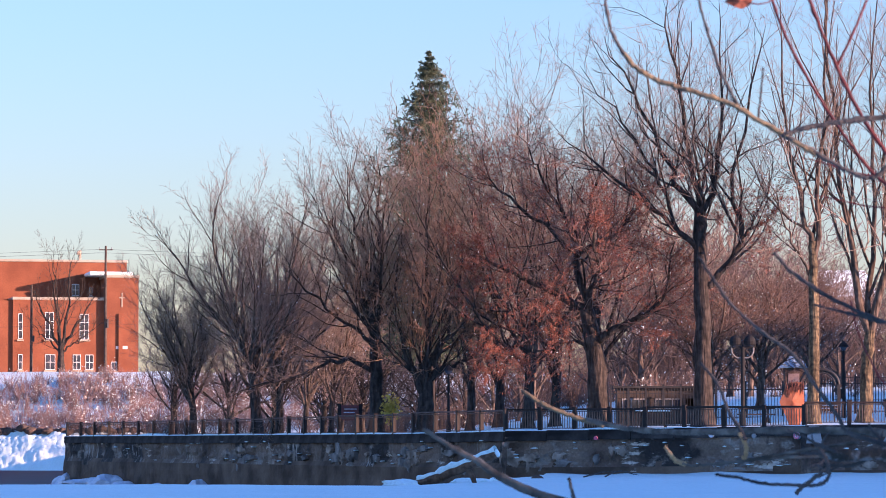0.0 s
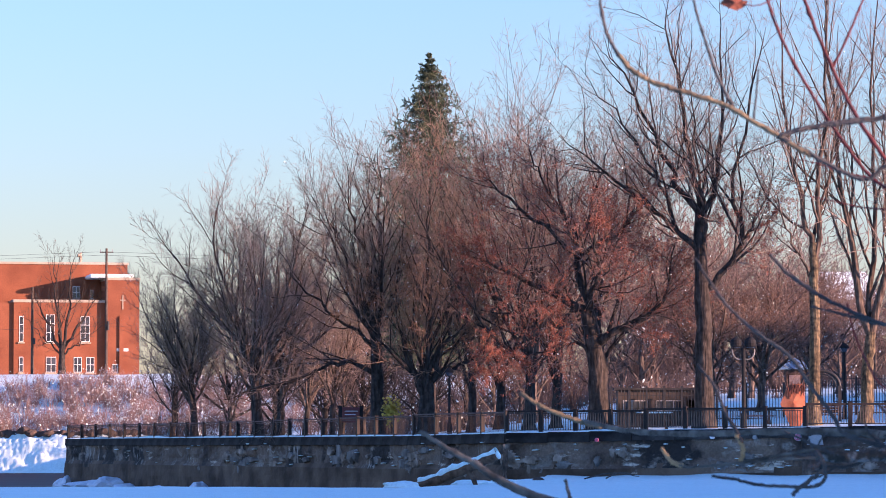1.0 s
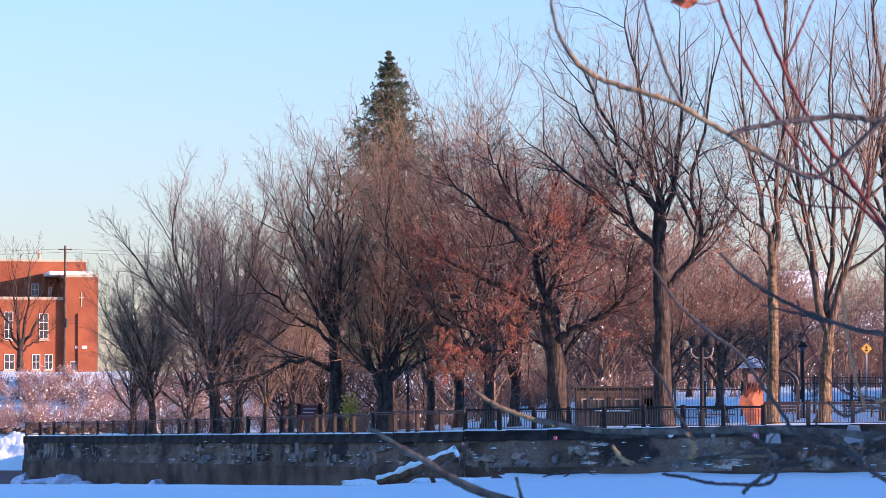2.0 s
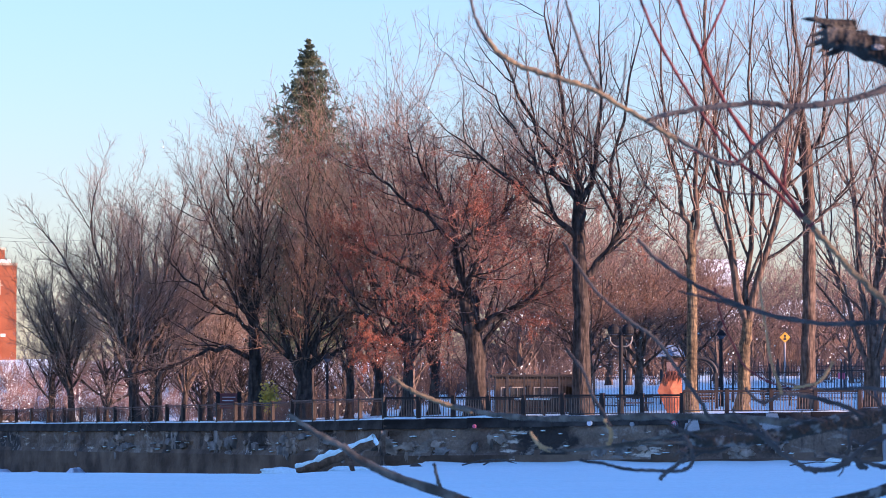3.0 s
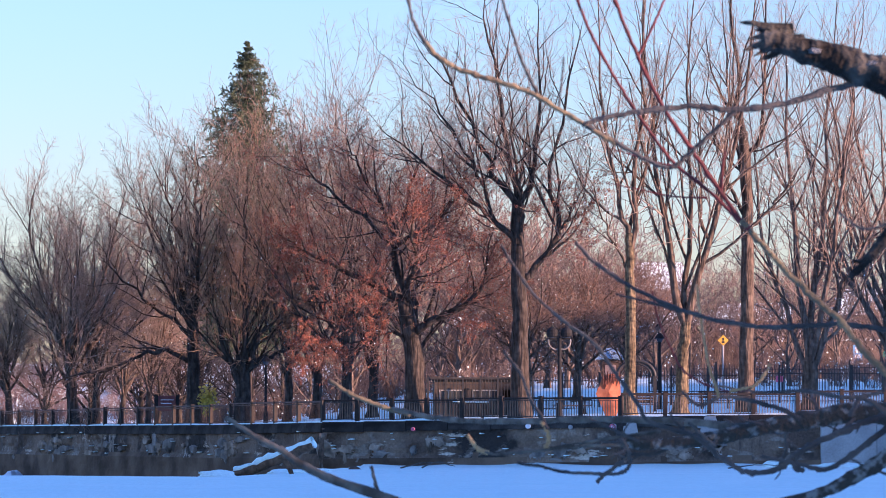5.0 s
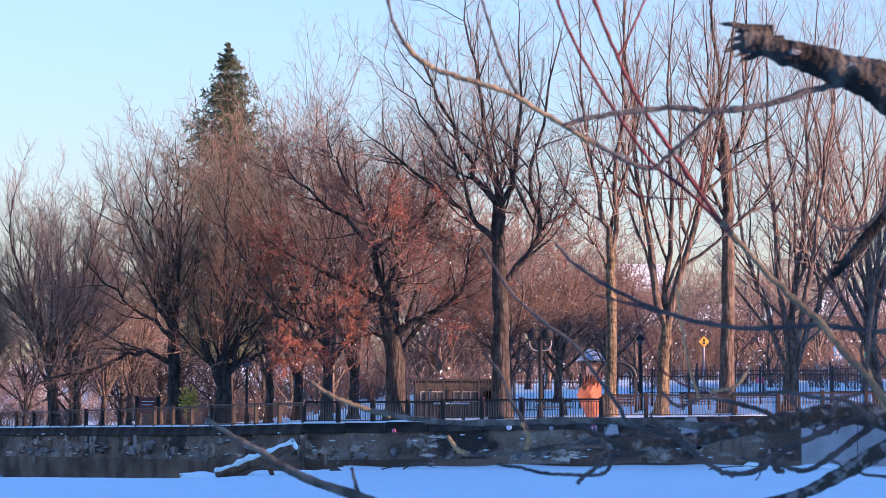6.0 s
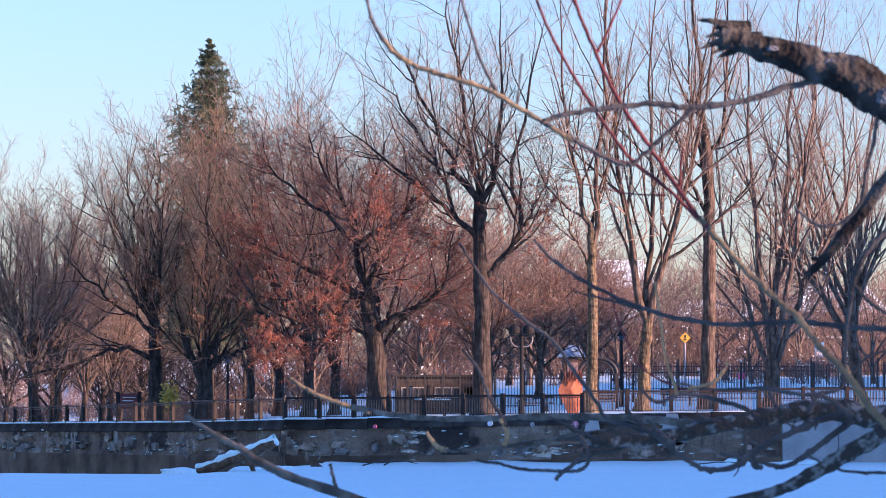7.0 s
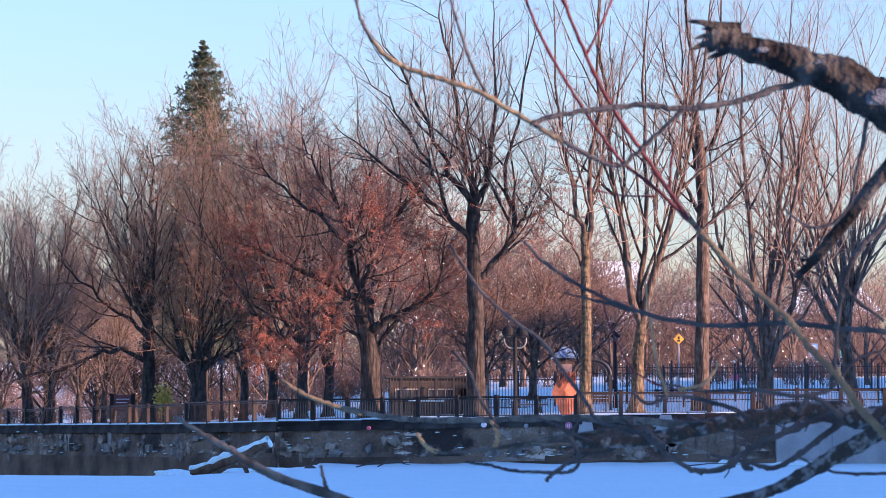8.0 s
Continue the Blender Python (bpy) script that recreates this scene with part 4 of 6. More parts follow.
    window(-7.3, -6.5, 9.3, 10.6, 6, 2, 2)
    window(-5.2, -4.9, 9.3, 10.2, 6, 1, 1)
    part("cross_relief", boxes((-2.05, -1.92, -0.08, 0, 7.7, 9.4), (-2.3, -1.67, -0.08, 0, 8.75, 8.88)), STONE_TRIM, b)
    part("name_board", boxes((-2.7, -1.3, -0.07, 0, 2.7, 3.05)), FRAME_WHITE, b)
    return b


brick_building()


def street_pole(x, y, h, arms):
    p = empty("utility_pole", Matrix.Translation((x, y, land_z(x, y) - 0.1)), "weathered wooden utility pole on the snowy bank", "utility pole", "utility poles")
    bm = bmesh.new()
    cyl(bm, (0, 0, 0), (0, 0, h), 0.19, 0.13, 9)
    part("pole", bm, WOOD_POLE, p)
    if arms:
        part("crossarm", boxes((-0.8, 0.8, -0.06, 0.06, h - 0.5, h - 0.38)), WOOD_POLE, p)
        for dx in (-0.7, 0.7):
            bm = bmesh.new()
            cyl(bm, (dx, 0, h - 0.38), (dx, 0, h - 0.1), 0.06, 0.04, 6)
            part("insulator", bm, STONE_LIGHT, p)
    bm = bmesh.new()
    cyl(bm, (0.22, -0.1, h * 0.36), (0.22, -0.1, h * 0.43), 0.16, 0.16, 8)
    part("box", bm, IRON, p)
    return p


street_pole(-39.6, 424, 15.0, True)
street_pole(-48.5, 426, 10.5, False)
for za, zb in ((24.3, 24.1), (23.9, 23.7), (15.6, 15.4)):
    P = np.array([[(-120 + 160 * k / 12, 424 + 0 * k, za - 1.0 * math.sin(math.pi * ((k * 1.0) % 6) / 6)) for k in range(13)]])
    v, f = tubes(P, np.full((1, 13), 0.014), 4)
    tagged(link_mesh("overhead_wire", v, f, IRON), "thin dark overhead wire between poles", "cable", "overhead wires")
tree("bank_tree", -44.8, 424, 90, "bare street tree before the brick building", "bare tree", ([(0, 0, 0), (0, 0, 2.0), (0.1, 0, 4.0)], 0.46),
     [([(0, 0, 2.6), (-1.2, 0, 5.5), (-2.4, 0, 7.5), (-3.3, 0, 10.0)], 0.24), ([(0, 0, 2.8), (1.3, 0, 5.0), (3.0, 0, 7.5), (4.3, 0, 10.0)], 0.24), ([(0, 0, 3.0), (-0.5, 0.5, 7.0), (-0.9, 0.5, 10.5), (-1.2, 0.6, 14.0)], 0.24),
      ([(0.1, 0, 3.3), (0.7, -0.4, 7.0), (1.0, -0.5, 11.0), (1.3, -0.5, 14.0)], 0.24), ([(0, 0, 2.9), (-0.2, -1.0, 6.0), (-0.4, -1.6, 11.0)], 0.2), ([(0, 0, 2.5), (-2.0, 0.5, 4.3), (-4.0, 0.8, 6.5)], 0.15), ([(0, 0, 2.4), (2.2, -0.3, 4.0), (4.8, -0.5, 6.0)], 0.15)], BARK_DARK, BARK,
     (8, 6, 5), 34, 0.08, 0.16, (0.4, 0.5, 0.5), twig_r=0.011, clots=0)


# ---------------------------------------------------------------- trees close to the camera
NEAR_TREE = [
    ("broken_limb", BARK_LIMB, 0.0404, 0.0125, [(1.441, 4.7, 1.794), (1.147, 4.7, 1.867), (1, 4.7, 1.93), (0.903, 4.7, 1.983), (0.853, 4.7, 2.012), (0.809, 4.7, 2.027), (0.765, 4.7, 2.042), (0.714, 4.7, 2.057), (0.678, 4.7, 2.064)]),
    ("branch", TWIG_NEAR_GREY, 0.0044, 0.0033, [(0.809, 4.7, 2.008), (0.78, 4.7, 2.002), (0.706, 4.7, 1.98), (0.64, 4.7, 1.972), (0.589, 4.7, 1.976), (0.53, 4.7, 1.97), (0.475, 4.7, 1.961), (0.442, 4.7, 1.951)]),
    ("branch", TWIG_NEAR, 0.0033, 0.0033, [(0.486, 4.7, 1.926), (0.442, 4.7, 1.953), (0.413, 4.7, 1.97), (0.376, 4.7, 1.992), (0.339, 4.7, 2.005), (0.295, 4.7, 2.017), (0.258, 4.7, 2.035), (0.235, 4.7, 2.06)]),
    ("branch", TWIG_NEAR_GREY, 0.0026, 0.0015, [(0.236, 4.7, 2.057), (0.225, 4.7, 2.077), (0.216, 4.7, 2.102), (0.207, 4.7, 2.154), (0.192, 4.7, 2.213)]),
    ("branch", TWIG_NEAR_GREY, 0.0029, 0.0029, [(0.644, 4.7, 1.97), (0.611, 4.7, 1.939), (0.578, 4.7, 1.91), (0.558, 4.7, 1.895), (0.53, 4.7, 1.904), (0.486, 4.7, 1.928), (0.446, 4.7, 1.95)]),
    ("branch", TWIG_NEAR_GREY, 0.0022, 0.0015, [(0.385, 4.7, 1.989), (0.365, 4.7, 2.029), (0.35, 4.7, 2.073), (0.335, 4.7, 2.124), (0.324, 4.7, 2.176)]),
    ("branch", TWIG_NEAR_GREY, 0.0015, 0.0011, [(0.411, 4.7, 1.973), (0.415, 4.7, 2.007), (0.418, 4.7, 2.04)]),
    ("branch", TWIG_NEAR_GREY, 0.0029, 0.0018, [(0.897, 4.7, 1.979), (0.887, 4.7, 1.959), (0.883, 4.7, 1.93), (0.872, 4.7, 1.889), (0.865, 4.7, 1.849), (0.84, 4.7, 1.821), (0.809, 4.7, 1.817), (0.78, 4.7, 1.837)]),
    ("branch", BARK_LIMB, 0.0153, 0.005, [(1.501, 4.9, 2.402), (1.194, 4.9, 2.172), (1.041, 4.9, 2.019), (0.965, 4.9, 1.925), (0.919, 4.9, 1.87), (0.88, 4.9, 1.82), (0.846, 4.9, 1.78), (0.825, 4.9, 1.76)]),
    ("branch", BARK_LIMB, 0.0038, 0.0023, [(0.865, 4.9, 1.803), (0.846, 4.9, 1.785), (0.832, 4.9, 1.783)]),
    ("branch", TWIG_NEAR_GREY, 0.0051, 0.0027, [(1.53, 5, 2.068), (1.14, 5, 1.966), (0.999, 5, 1.88), (0.959, 5, 1.833), (0.929, 5, 1.802), (0.911, 5, 1.767), (0.905, 5, 1.743), (0.898, 5, 1.693), (0.893, 5, 1.638), (0.888, 5, 1.607)]),
    ("branch", TWIG_NEAR_GREY, 0.0035, 0.0023, [(0.908, 5, 1.751), (0.929, 5, 1.728), (0.964, 5, 1.704)]),
    ("branch", TWIG_NEAR, 0.0055, 0.0039, [(1.53, 5, 1.13), (1.062, 5, 1.458), (0.952, 5, 1.556), (0.89, 5, 1.634), (0.859, 5, 1.665), (0.827, 5, 1.707), (0.78, 5, 1.747), (0.722, 5, 1.81), (0.691, 5, 1.845)]),
    ("branch", TWIG_NEAR_RED, 0.0036, 0.0022, [(0.702, 5, 1.832), (0.688, 5, 1.847), (0.659, 5, 1.888), (0.624, 5, 1.939), (0.585, 5, 1.997), (0.546, 5, 2.074), (0.511, 5, 2.161), (0.491, 5, 2.224)]),
    ("branch", TWIG_NEAR_RED, 0.0021, 0.0012, [(0.546, 5, 2.071), (0.562, 5, 2.103), (0.581, 5, 2.146), (0.597, 5, 2.185)]),
    ("branch", TWIG_NEAR_RED, 0.0023, 0.0016, [(0.663, 5, 1.886), (0.665, 5, 1.919), (0.668, 5, 1.941)]),
    ("branch", TWIG_NEAR_RED, 0.0027, 0.0018, [(0.697, 5.05, 1.844), (0.65, 5.05, 1.89), (0.603, 5.05, 1.927), (0.567, 5.05, 1.974), (0.528, 5.05, 2.033), (0.488, 5.05, 2.104), (0.464, 5.05, 2.167), (0.449, 5.05, 2.223)]),
    ("branch", TWIG_NEAR_RED, 0.0015, 0.0006, [(0.65, 5.05, 1.879), (0.599, 5.05, 1.881), (0.551, 5.05, 1.891), (0.5, 5.05, 1.901)]),
    ("branch", TWIG_NEAR_RED, 0.0012, 0.0006, [(0.603, 5.05, 1.924), (0.567, 5.05, 1.931), (0.531, 5.05, 1.943), (0.5, 5.05, 1.95)]),
    ("branch", TWIG_NEAR_GREY, 0.0045, 0.0024, [(1.59, 5.2, 1.438), (1.143, 5.2, 1.65), (1.022, 5.2, 1.69), (0.932, 5.2, 1.698), (0.859, 5.2, 1.706), (0.778, 5.2, 1.702), (0.705, 5.2, 1.707), (0.632, 5.2, 1.725), (0.567, 5.2, 1.754), (0.506, 5.2, 1.793), (0.477, 5.2, 1.824)]),
    ("branch", TWIG_NEAR_GREY, 0.0028, 0.0012, [(0.632, 5.2, 1.724), (0.583, 5.2, 1.737), (0.534, 5.2, 1.749)]),
    ("branch", TWIG_NEAR_GREY, 0.0033, 0.002, [(0.68, 5.2, 1.52), (0.648, 5.2, 1.544), (0.584, 5.2, 1.564), (0.567, 5.2, 1.589), (0.534, 5.2, 1.635), (0.502, 5.2, 1.679), (0.453, 5.2, 1.715), (0.408, 5.2, 1.759), (0.368, 5.2, 1.819)]),
    ("branch", TWIG_NEAR_RED, 0.0016, 0.0013, [(0.771, 5.3, 1.65), (0.751, 5.3, 1.619), (0.709, 5.3, 1.61), (0.651, 5.3, 1.635), (0.625, 5.3, 1.675), (0.607, 5.3, 1.718), (0.598, 5.3, 1.759)]),
    ("branch", TWIG_NEAR_SUNLIT, 0.0021, 0.0017, [(0.697, 5.3, 1.602), (0.681, 5.3, 1.652), (0.673, 5.3, 1.701), (0.664, 5.3, 1.768)]),
    ("branch", TWIG_NEAR_SUNLIT, 0.0025, 0.0025, [(0.713, 5.3, 1.61), (0.751, 5.3, 1.619), (0.773, 5.3, 1.65)]),
    ("branch", TWIG_NEAR_GREY, 0.0015, 0.0011, [(0.78, 4.7, 1.837), (0.777, 4.7, 1.842)]),
]
NEAR_SHRUB = [
    ("low_limb", BARK_LICHEN, 0.0262, 0.0057, [(1.754, 5.6, 1.5), (1.316, 5.6, 1.566), (1.185, 5.6, 1.572), (1.07, 5.6, 1.568), (0.966, 5.6, 1.581), (0.879, 5.6, 1.57), (0.791, 5.6, 1.555), (0.704, 5.6, 1.537), (0.616, 5.6, 1.531), (0.59, 5.6, 1.533)]),
    ("branch", BARK_NEAR, 0.0076, 0.0046, [(0.913, 6.5, 1.558), (0.83, 6.65, 1.568), (0.688, 6.8, 1.575), (0.54, 6.95, 1.572), (0.451, 7.1, 1.572), (0.369, 7.25, 1.58), (0.295, 7.4, 1.599)]),
    ("branch", TWIG_NEAR, 0.0052, 0.004, [(0.33, 7.4, 1.587), (0.283, 7.4, 1.599), (0.214, 7.4, 1.626), (0.162, 7.4, 1.657)]),
    ("branch", TWIG_NEAR_SUNLIT, 0.0036, 0.0027, [(0.382, 5.7, 1.517), (0.368, 5.7, 1.522), (0.358, 5.7, 1.533), (0.349, 5.7, 1.546)]),
    ("branch", BARK_NEAR, 0.0026, 0.0017, [(0.616, 5.6, 1.531), (0.529, 5.6, 1.528), (0.45, 5.6, 1.521), (0.389, 5.6, 1.516), (0.37, 5.6, 1.519)]),
    ("branch", TWIG_NEAR_GREY, 0.0031, 0.0022, [(0.468, 5.6, 1.553), (0.457, 5.6, 1.575), (0.441, 5.6, 1.601), (0.426, 5.6, 1.64), (0.399, 5.6, 1.675)]),
    ("branch", TWIG_NEAR_SUNLIT, 0.0035, 0.0031, [(0.466, 5.6, 1.525), (0.469, 5.6, 1.544), (0.459, 5.6, 1.568)]),
    ("branch", BARK_NEAR, 0.0026, 0.0022, [(0.643, 5.6, 1.551), (0.573, 5.6, 1.542), (0.511, 5.6, 1.531), (0.468, 5.6, 1.525)]),
    ("branch", TWIG_NEAR_GREY, 0.003, 0.0021, [(0.562, 5.4, 1.542), (0.574, 5.4, 1.519), (0.572, 5.4, 1.495), (0.553, 5.4, 1.487), (0.52, 5.4, 1.488), (0.473, 5.4, 1.491), (0.435, 5.4, 1.5), (0.406, 5.4, 1.504)]),
    ("branch", TWIG_NEAR_GREY, 0.0034, 0.003, [(0.566, 5.4, 1.506), (0.545, 5.4, 1.492), (0.526, 5.4, 1.476)]),
    ("branch", TWIG_NEAR_GREY, 0.0051, 0.0034, [(0.958, 5.4, 1.574), (0.925, 5.4, 1.563), (0.874, 5.4, 1.542), (0.828, 5.4, 1.519), (0.798, 5.4, 1.495), (0.756, 5.4, 1.49), (0.722, 5.4, 1.506), (0.693, 5.4, 1.527), (0.671, 5.4, 1.548)]),
    ("branch", TWIG_NEAR_GREY, 0.0038, 0.003, [(0.832, 5.4, 1.523), (0.823, 5.4, 1.498), (0.836, 5.4, 1.493), (0.815, 5.4, 1.506)]),
    ("branch", TWIG_NEAR_GREY, 0.0051, 0.0025, [(0.975, 5.4, 1.565), (0.925, 5.4, 1.527), (0.874, 5.4, 1.495), (0.832, 5.4, 1.502), (0.773, 5.4, 1.514)]),
    ("branch", TWIG_NEAR_GREY, 0.0025, 0.0017, [(1.041, 5.3, 1.488), (0.983, 5.3, 1.486), (0.933, 5.3, 1.492), (0.887, 5.3, 1.513)]),
    ("branch", TWIG_NEAR_GREY, 0.0039, 0.0021, [(0.847, 5.5, 1.57), (0.812, 5.5, 1.587), (0.735, 5.5, 1.604), (0.692, 5.5, 1.591), (0.666, 5.5, 1.613)]),
    ("branch", TWIG_NEAR_GREY, 0.0043, 0.0017, [(0.993, 5.5, 1.57), (0.95, 5.5, 1.6), (0.907, 5.5, 1.604), (0.855, 5.5, 1.613), (0.786, 5.5, 1.611), (0.718, 5.5, 1.621)]),
    ("branch", TWIG_NEAR_GREY, 0.0039, 0.0021, [(0.924, 5.5, 1.574), (0.941, 5.5, 1.604), (0.971, 5.5, 1.613), (1.01, 5.5, 1.656), (1.051, 5.5, 1.673)]),
    ("branch", TWIG_NEAR_SUNLIT, 0.0034, 0.0026, [(1.01, 5.5, 1.585), (0.997, 5.5, 1.613), (0.984, 5.5, 1.647)]),
    ("branch", TWIG_NEAR_GREY, 0.0026, 0.0021, [(0.718, 5.5, 1.527), (0.7, 5.5, 1.542), (0.675, 5.5, 1.565)]),
    ("low_limb", BARK_LICHEN, 0.0175, 0.0047, [(1.631, 5.2, 1.763), (1.184, 5.2, 1.65), (1.022, 5.2, 1.567), (0.957, 5.2, 1.529), (0.9, 5.2, 1.497), (0.859, 5.2, 1.474), (0.818, 5.2, 1.458), (0.753, 5.2, 1.444), (0.656, 5.2, 1.426)]),
]
FALLEN_BRANCH = [
    ("branch", BARK_NEAR, 0.0128, 0.0052, [(1.35, 5.6, 0.03), (0.9, 5.6, 0.72), (0.573, 5.6, 1.13), (0.398, 5.6, 1.351), (0.31, 5.6, 1.406), (0.223, 5.6, 1.446), (0.135, 5.6, 1.476), (0.083, 5.6, 1.502), (0.052, 5.6, 1.525)]),
    ("branch", BARK_NEAR, 0.0055, 0.003, [(0.061, 5.6, 1.518), (0.021, 5.6, 1.54), (-0.031, 5.6, 1.572)]),
    ("branch", BARK_NEAR, 0.0032, 0.0022, [(0.21, 5.6, 1.45), (0.202, 5.6, 1.467), (0.194, 5.6, 1.497)]),
]



def near_plant(name, x, y, stem, rows, label, category):
    rng = np.random.default_rng(5)
    foot = empty(name, Matrix.Translation((x, y, near_z(x, y) - 0.05)), label, category)
    o = np.array([x, y, near_z(x, y) - 0.05])
    if stem:
        p = resample([(0, 0, 0), (0.02, 0, stem[1] * 0.5), (0.0, 0, stem[1])], 12, rng, 0.01)
        v, f = tubes(p[None], np.linspace(stem[0], stem[0] * 0.6, 12)[None], 16)
        link_mesh("trunk", v, f, BARK_NEAR, foot)
    for nm, mat, r0, r1, pts in rows:
        n = len(pts) * 7
        p = resample(np.array(pts) - o, n, rng)
        w = rng.normal(0, min(r1, 0.004) * 0.22, p.shape)
        r = np.linspace(r0, r1, n) * (1 + rng.normal(0, 0.06, n))
        sides = 10
        if r0 > 0.01:                                       # rough bark on the stout limbs
            n, sides = n * 3, 18
            p = resample(np.array(pts) - o, n, rng)
            w = 0
            r = np.linspace(r0, r1, n)
        else:
            for k in range(rng.integers(1, 3), n, 9):      # knuckles
                r[k] *= 1.28
        v, f = tubes((p + w)[None], r[None], sides)
        if r0 > 0.01:
            c = np.repeat(p, sides, axis=0)
            grow = np.array([1 + 0.2 * noise.noise(Vector(q) * 26) + 0.16 * noise.noise(Vector(q) * 70) + 0.1 * noise.noise(Vector(q) * 190) for q in v])
            v = c + (v - c) * grow[:, None]
        F = [tuple(q) for q in f.tolist()]
        F.append(tuple(range(len(v) - sides, len(v))))
        link_mesh(nm, v, F, mat, foot)
        if r0 > 0.025 and nm == "low_limb":                 # small side twigs
            C, RC = sprout(p[None], r[None], 12, rng, 58, 16, 0.1, 9, 0.16, 0.05, 0.4, 0.4, 0.5, 0.0016, cap=0.1)
            C2, RC2 = sprout(C, np.minimum(RC, 0.003), 2, rng, 48, 14, 0.5, 5, 0.16, 0.0, 0.3, 0.7, 0.5, 0.0011)
            v, f = merge([tubes(C, np.minimum(RC, 0.003), 7), tubes(C2, RC2, 6)])
            link_mesh("side_twig", v, f, TWIG_NEAR_GREY, foot, "thin crooked side twigs")["kind"] = "stuff"
    return foot


near_plant("near_tree", 1.62, 4.85, (0.11, 3.6), NEAR_TREE, "lichen-spotted tree with a snapped limb and red twigs", "tree")
near_plant("near_shrub", 1.75, 5.6, (0.09, 2.6), NEAR_SHRUB, "tangled bare shrub with lichen-grey limbs", "shrub")
near_plant("fallen_branch", 1.37, 5.6, None, FALLEN_BRANCH, "bare broken branch standing up out of the snow", "branch")

# ---------------------------------------------------------------- things in the park
def twin_lamp(x, y, h, label):
    z = land_z(x, y)
    lamp = empty("street_lamp", Matrix.Translation((x, y, z - 0.05)), label, "street lamp", "park lamps")
    bm = bmesh.new()
    cyl(bm, (0, 0, 0), (0, 0, 0.7), 0.17, 0.13, 10)
    cyl(bm, (0, 0, 0.7), (0, 0, h), 0.1, 0.095, 10)
    cyl(bm, (0, 0, 0.7), (0, 0, 0.78), 0.15, 0.15, 10)
    cyl(bm, (0, 0, h), (0, 0, h + 0.12), 0.05, 0.01, 8)
    part("post", bm, BLACK_BAND, lamp)
    part("crossbar", boxes((-0.52, 0.52, -0.04, 0.04, h - 0.06, h + 0.02), bevel=0.01), BLACK_BAND, lamp)
    for sx in (-1, 1):
        p = np.array([(0.52 * sx, 0, h - 0.02), (0.5 * sx, 0, h - 0.3), (0.3 * sx, 0, h - 0.5), (0.08 * sx, 0, h - 0.52)])
        r = resample(p, 12, np.random.default_rng(1))
        v, f = tubes(r[None], np.full((1, 12), 0.035), 6)
        link_mesh("arm", v, f, PLASTER_COLD, lamp, "pale frosted scroll")
        bm = bmesh.new()                                  # rounded hood
        rings = [(0.0, 0.2), (0.06, 0.27), (0.2, 0.29), (0.34, 0.25), (0.44, 0.15), (0.5, 0.04)]
        for (za, ra), (zb, rb) in zip(rings, rings[1:]):
            cyl(bm, (0.34 * sx, 0, h + 0.06 + za), (0.34 * sx, 0, h + 0.06 + zb), ra, rb, 14)
        hd = part("lamp_head", bm, BLACK_BAND, lamp)
        bm = bmesh.new()
        cyl(bm, (0.34 * sx, 0, h + 0.02), (0.34 * sx, 0, h + 0.07), 0.12, 0.19, 12)
        part("lens", bm, GLASS, hd)
    return lamp


twin_lamp(14.25, 172.0, 3.85, "black twin-headed park lamp with curled arms")


def single_lamp(x, y, h, label):
    z = land_z(x, y)
    lamp = empty("street_lamp", Matrix.Translation((x, y, z - 0.05)), label, "street lamp", "park lamps")
    bm = bmesh.new()
    cyl(bm, (0, 0, 0), (0, 0, 0.7), 0.15, 0.12, 10)
    cyl(bm, (0, 0, 0.7), (0, 0, h), 0.08, 0.065, 10)
    part("post", bm, BLACK_BAND, lamp)
    bm = bmesh.new()
    cyl(bm, (0, 0, h), (0, 0, h + 0.12), 0.3, 0.22, 12)
    cyl(bm, (0, 0, h + 0.12), (0, 0, h + 0.3), 0.22, 0.06, 12)
    part("lamp_head", bm, BLACK_BAND, lamp)
    bm = bmesh.new()
    cyl(bm, (0, 0, h - 0.18), (0, 0, h), 0.1, 0.2, 10)
    part("lens", bm, GLASS, lamp)
    return lamp


single_lamp(20.6, 186.0, 3.7, "black single-headed park lamp beside the arch")
single_lamp(0.3, 196.0, 3.4, "dark slim lamp post among the trees")
single_lamp(-22.1, 300.0, 9.3, "slim street lamp behind the bare riverside trees")
single_lamp(26.5, 240.0, 4.2, "black park lamp behind the tall inner fence")


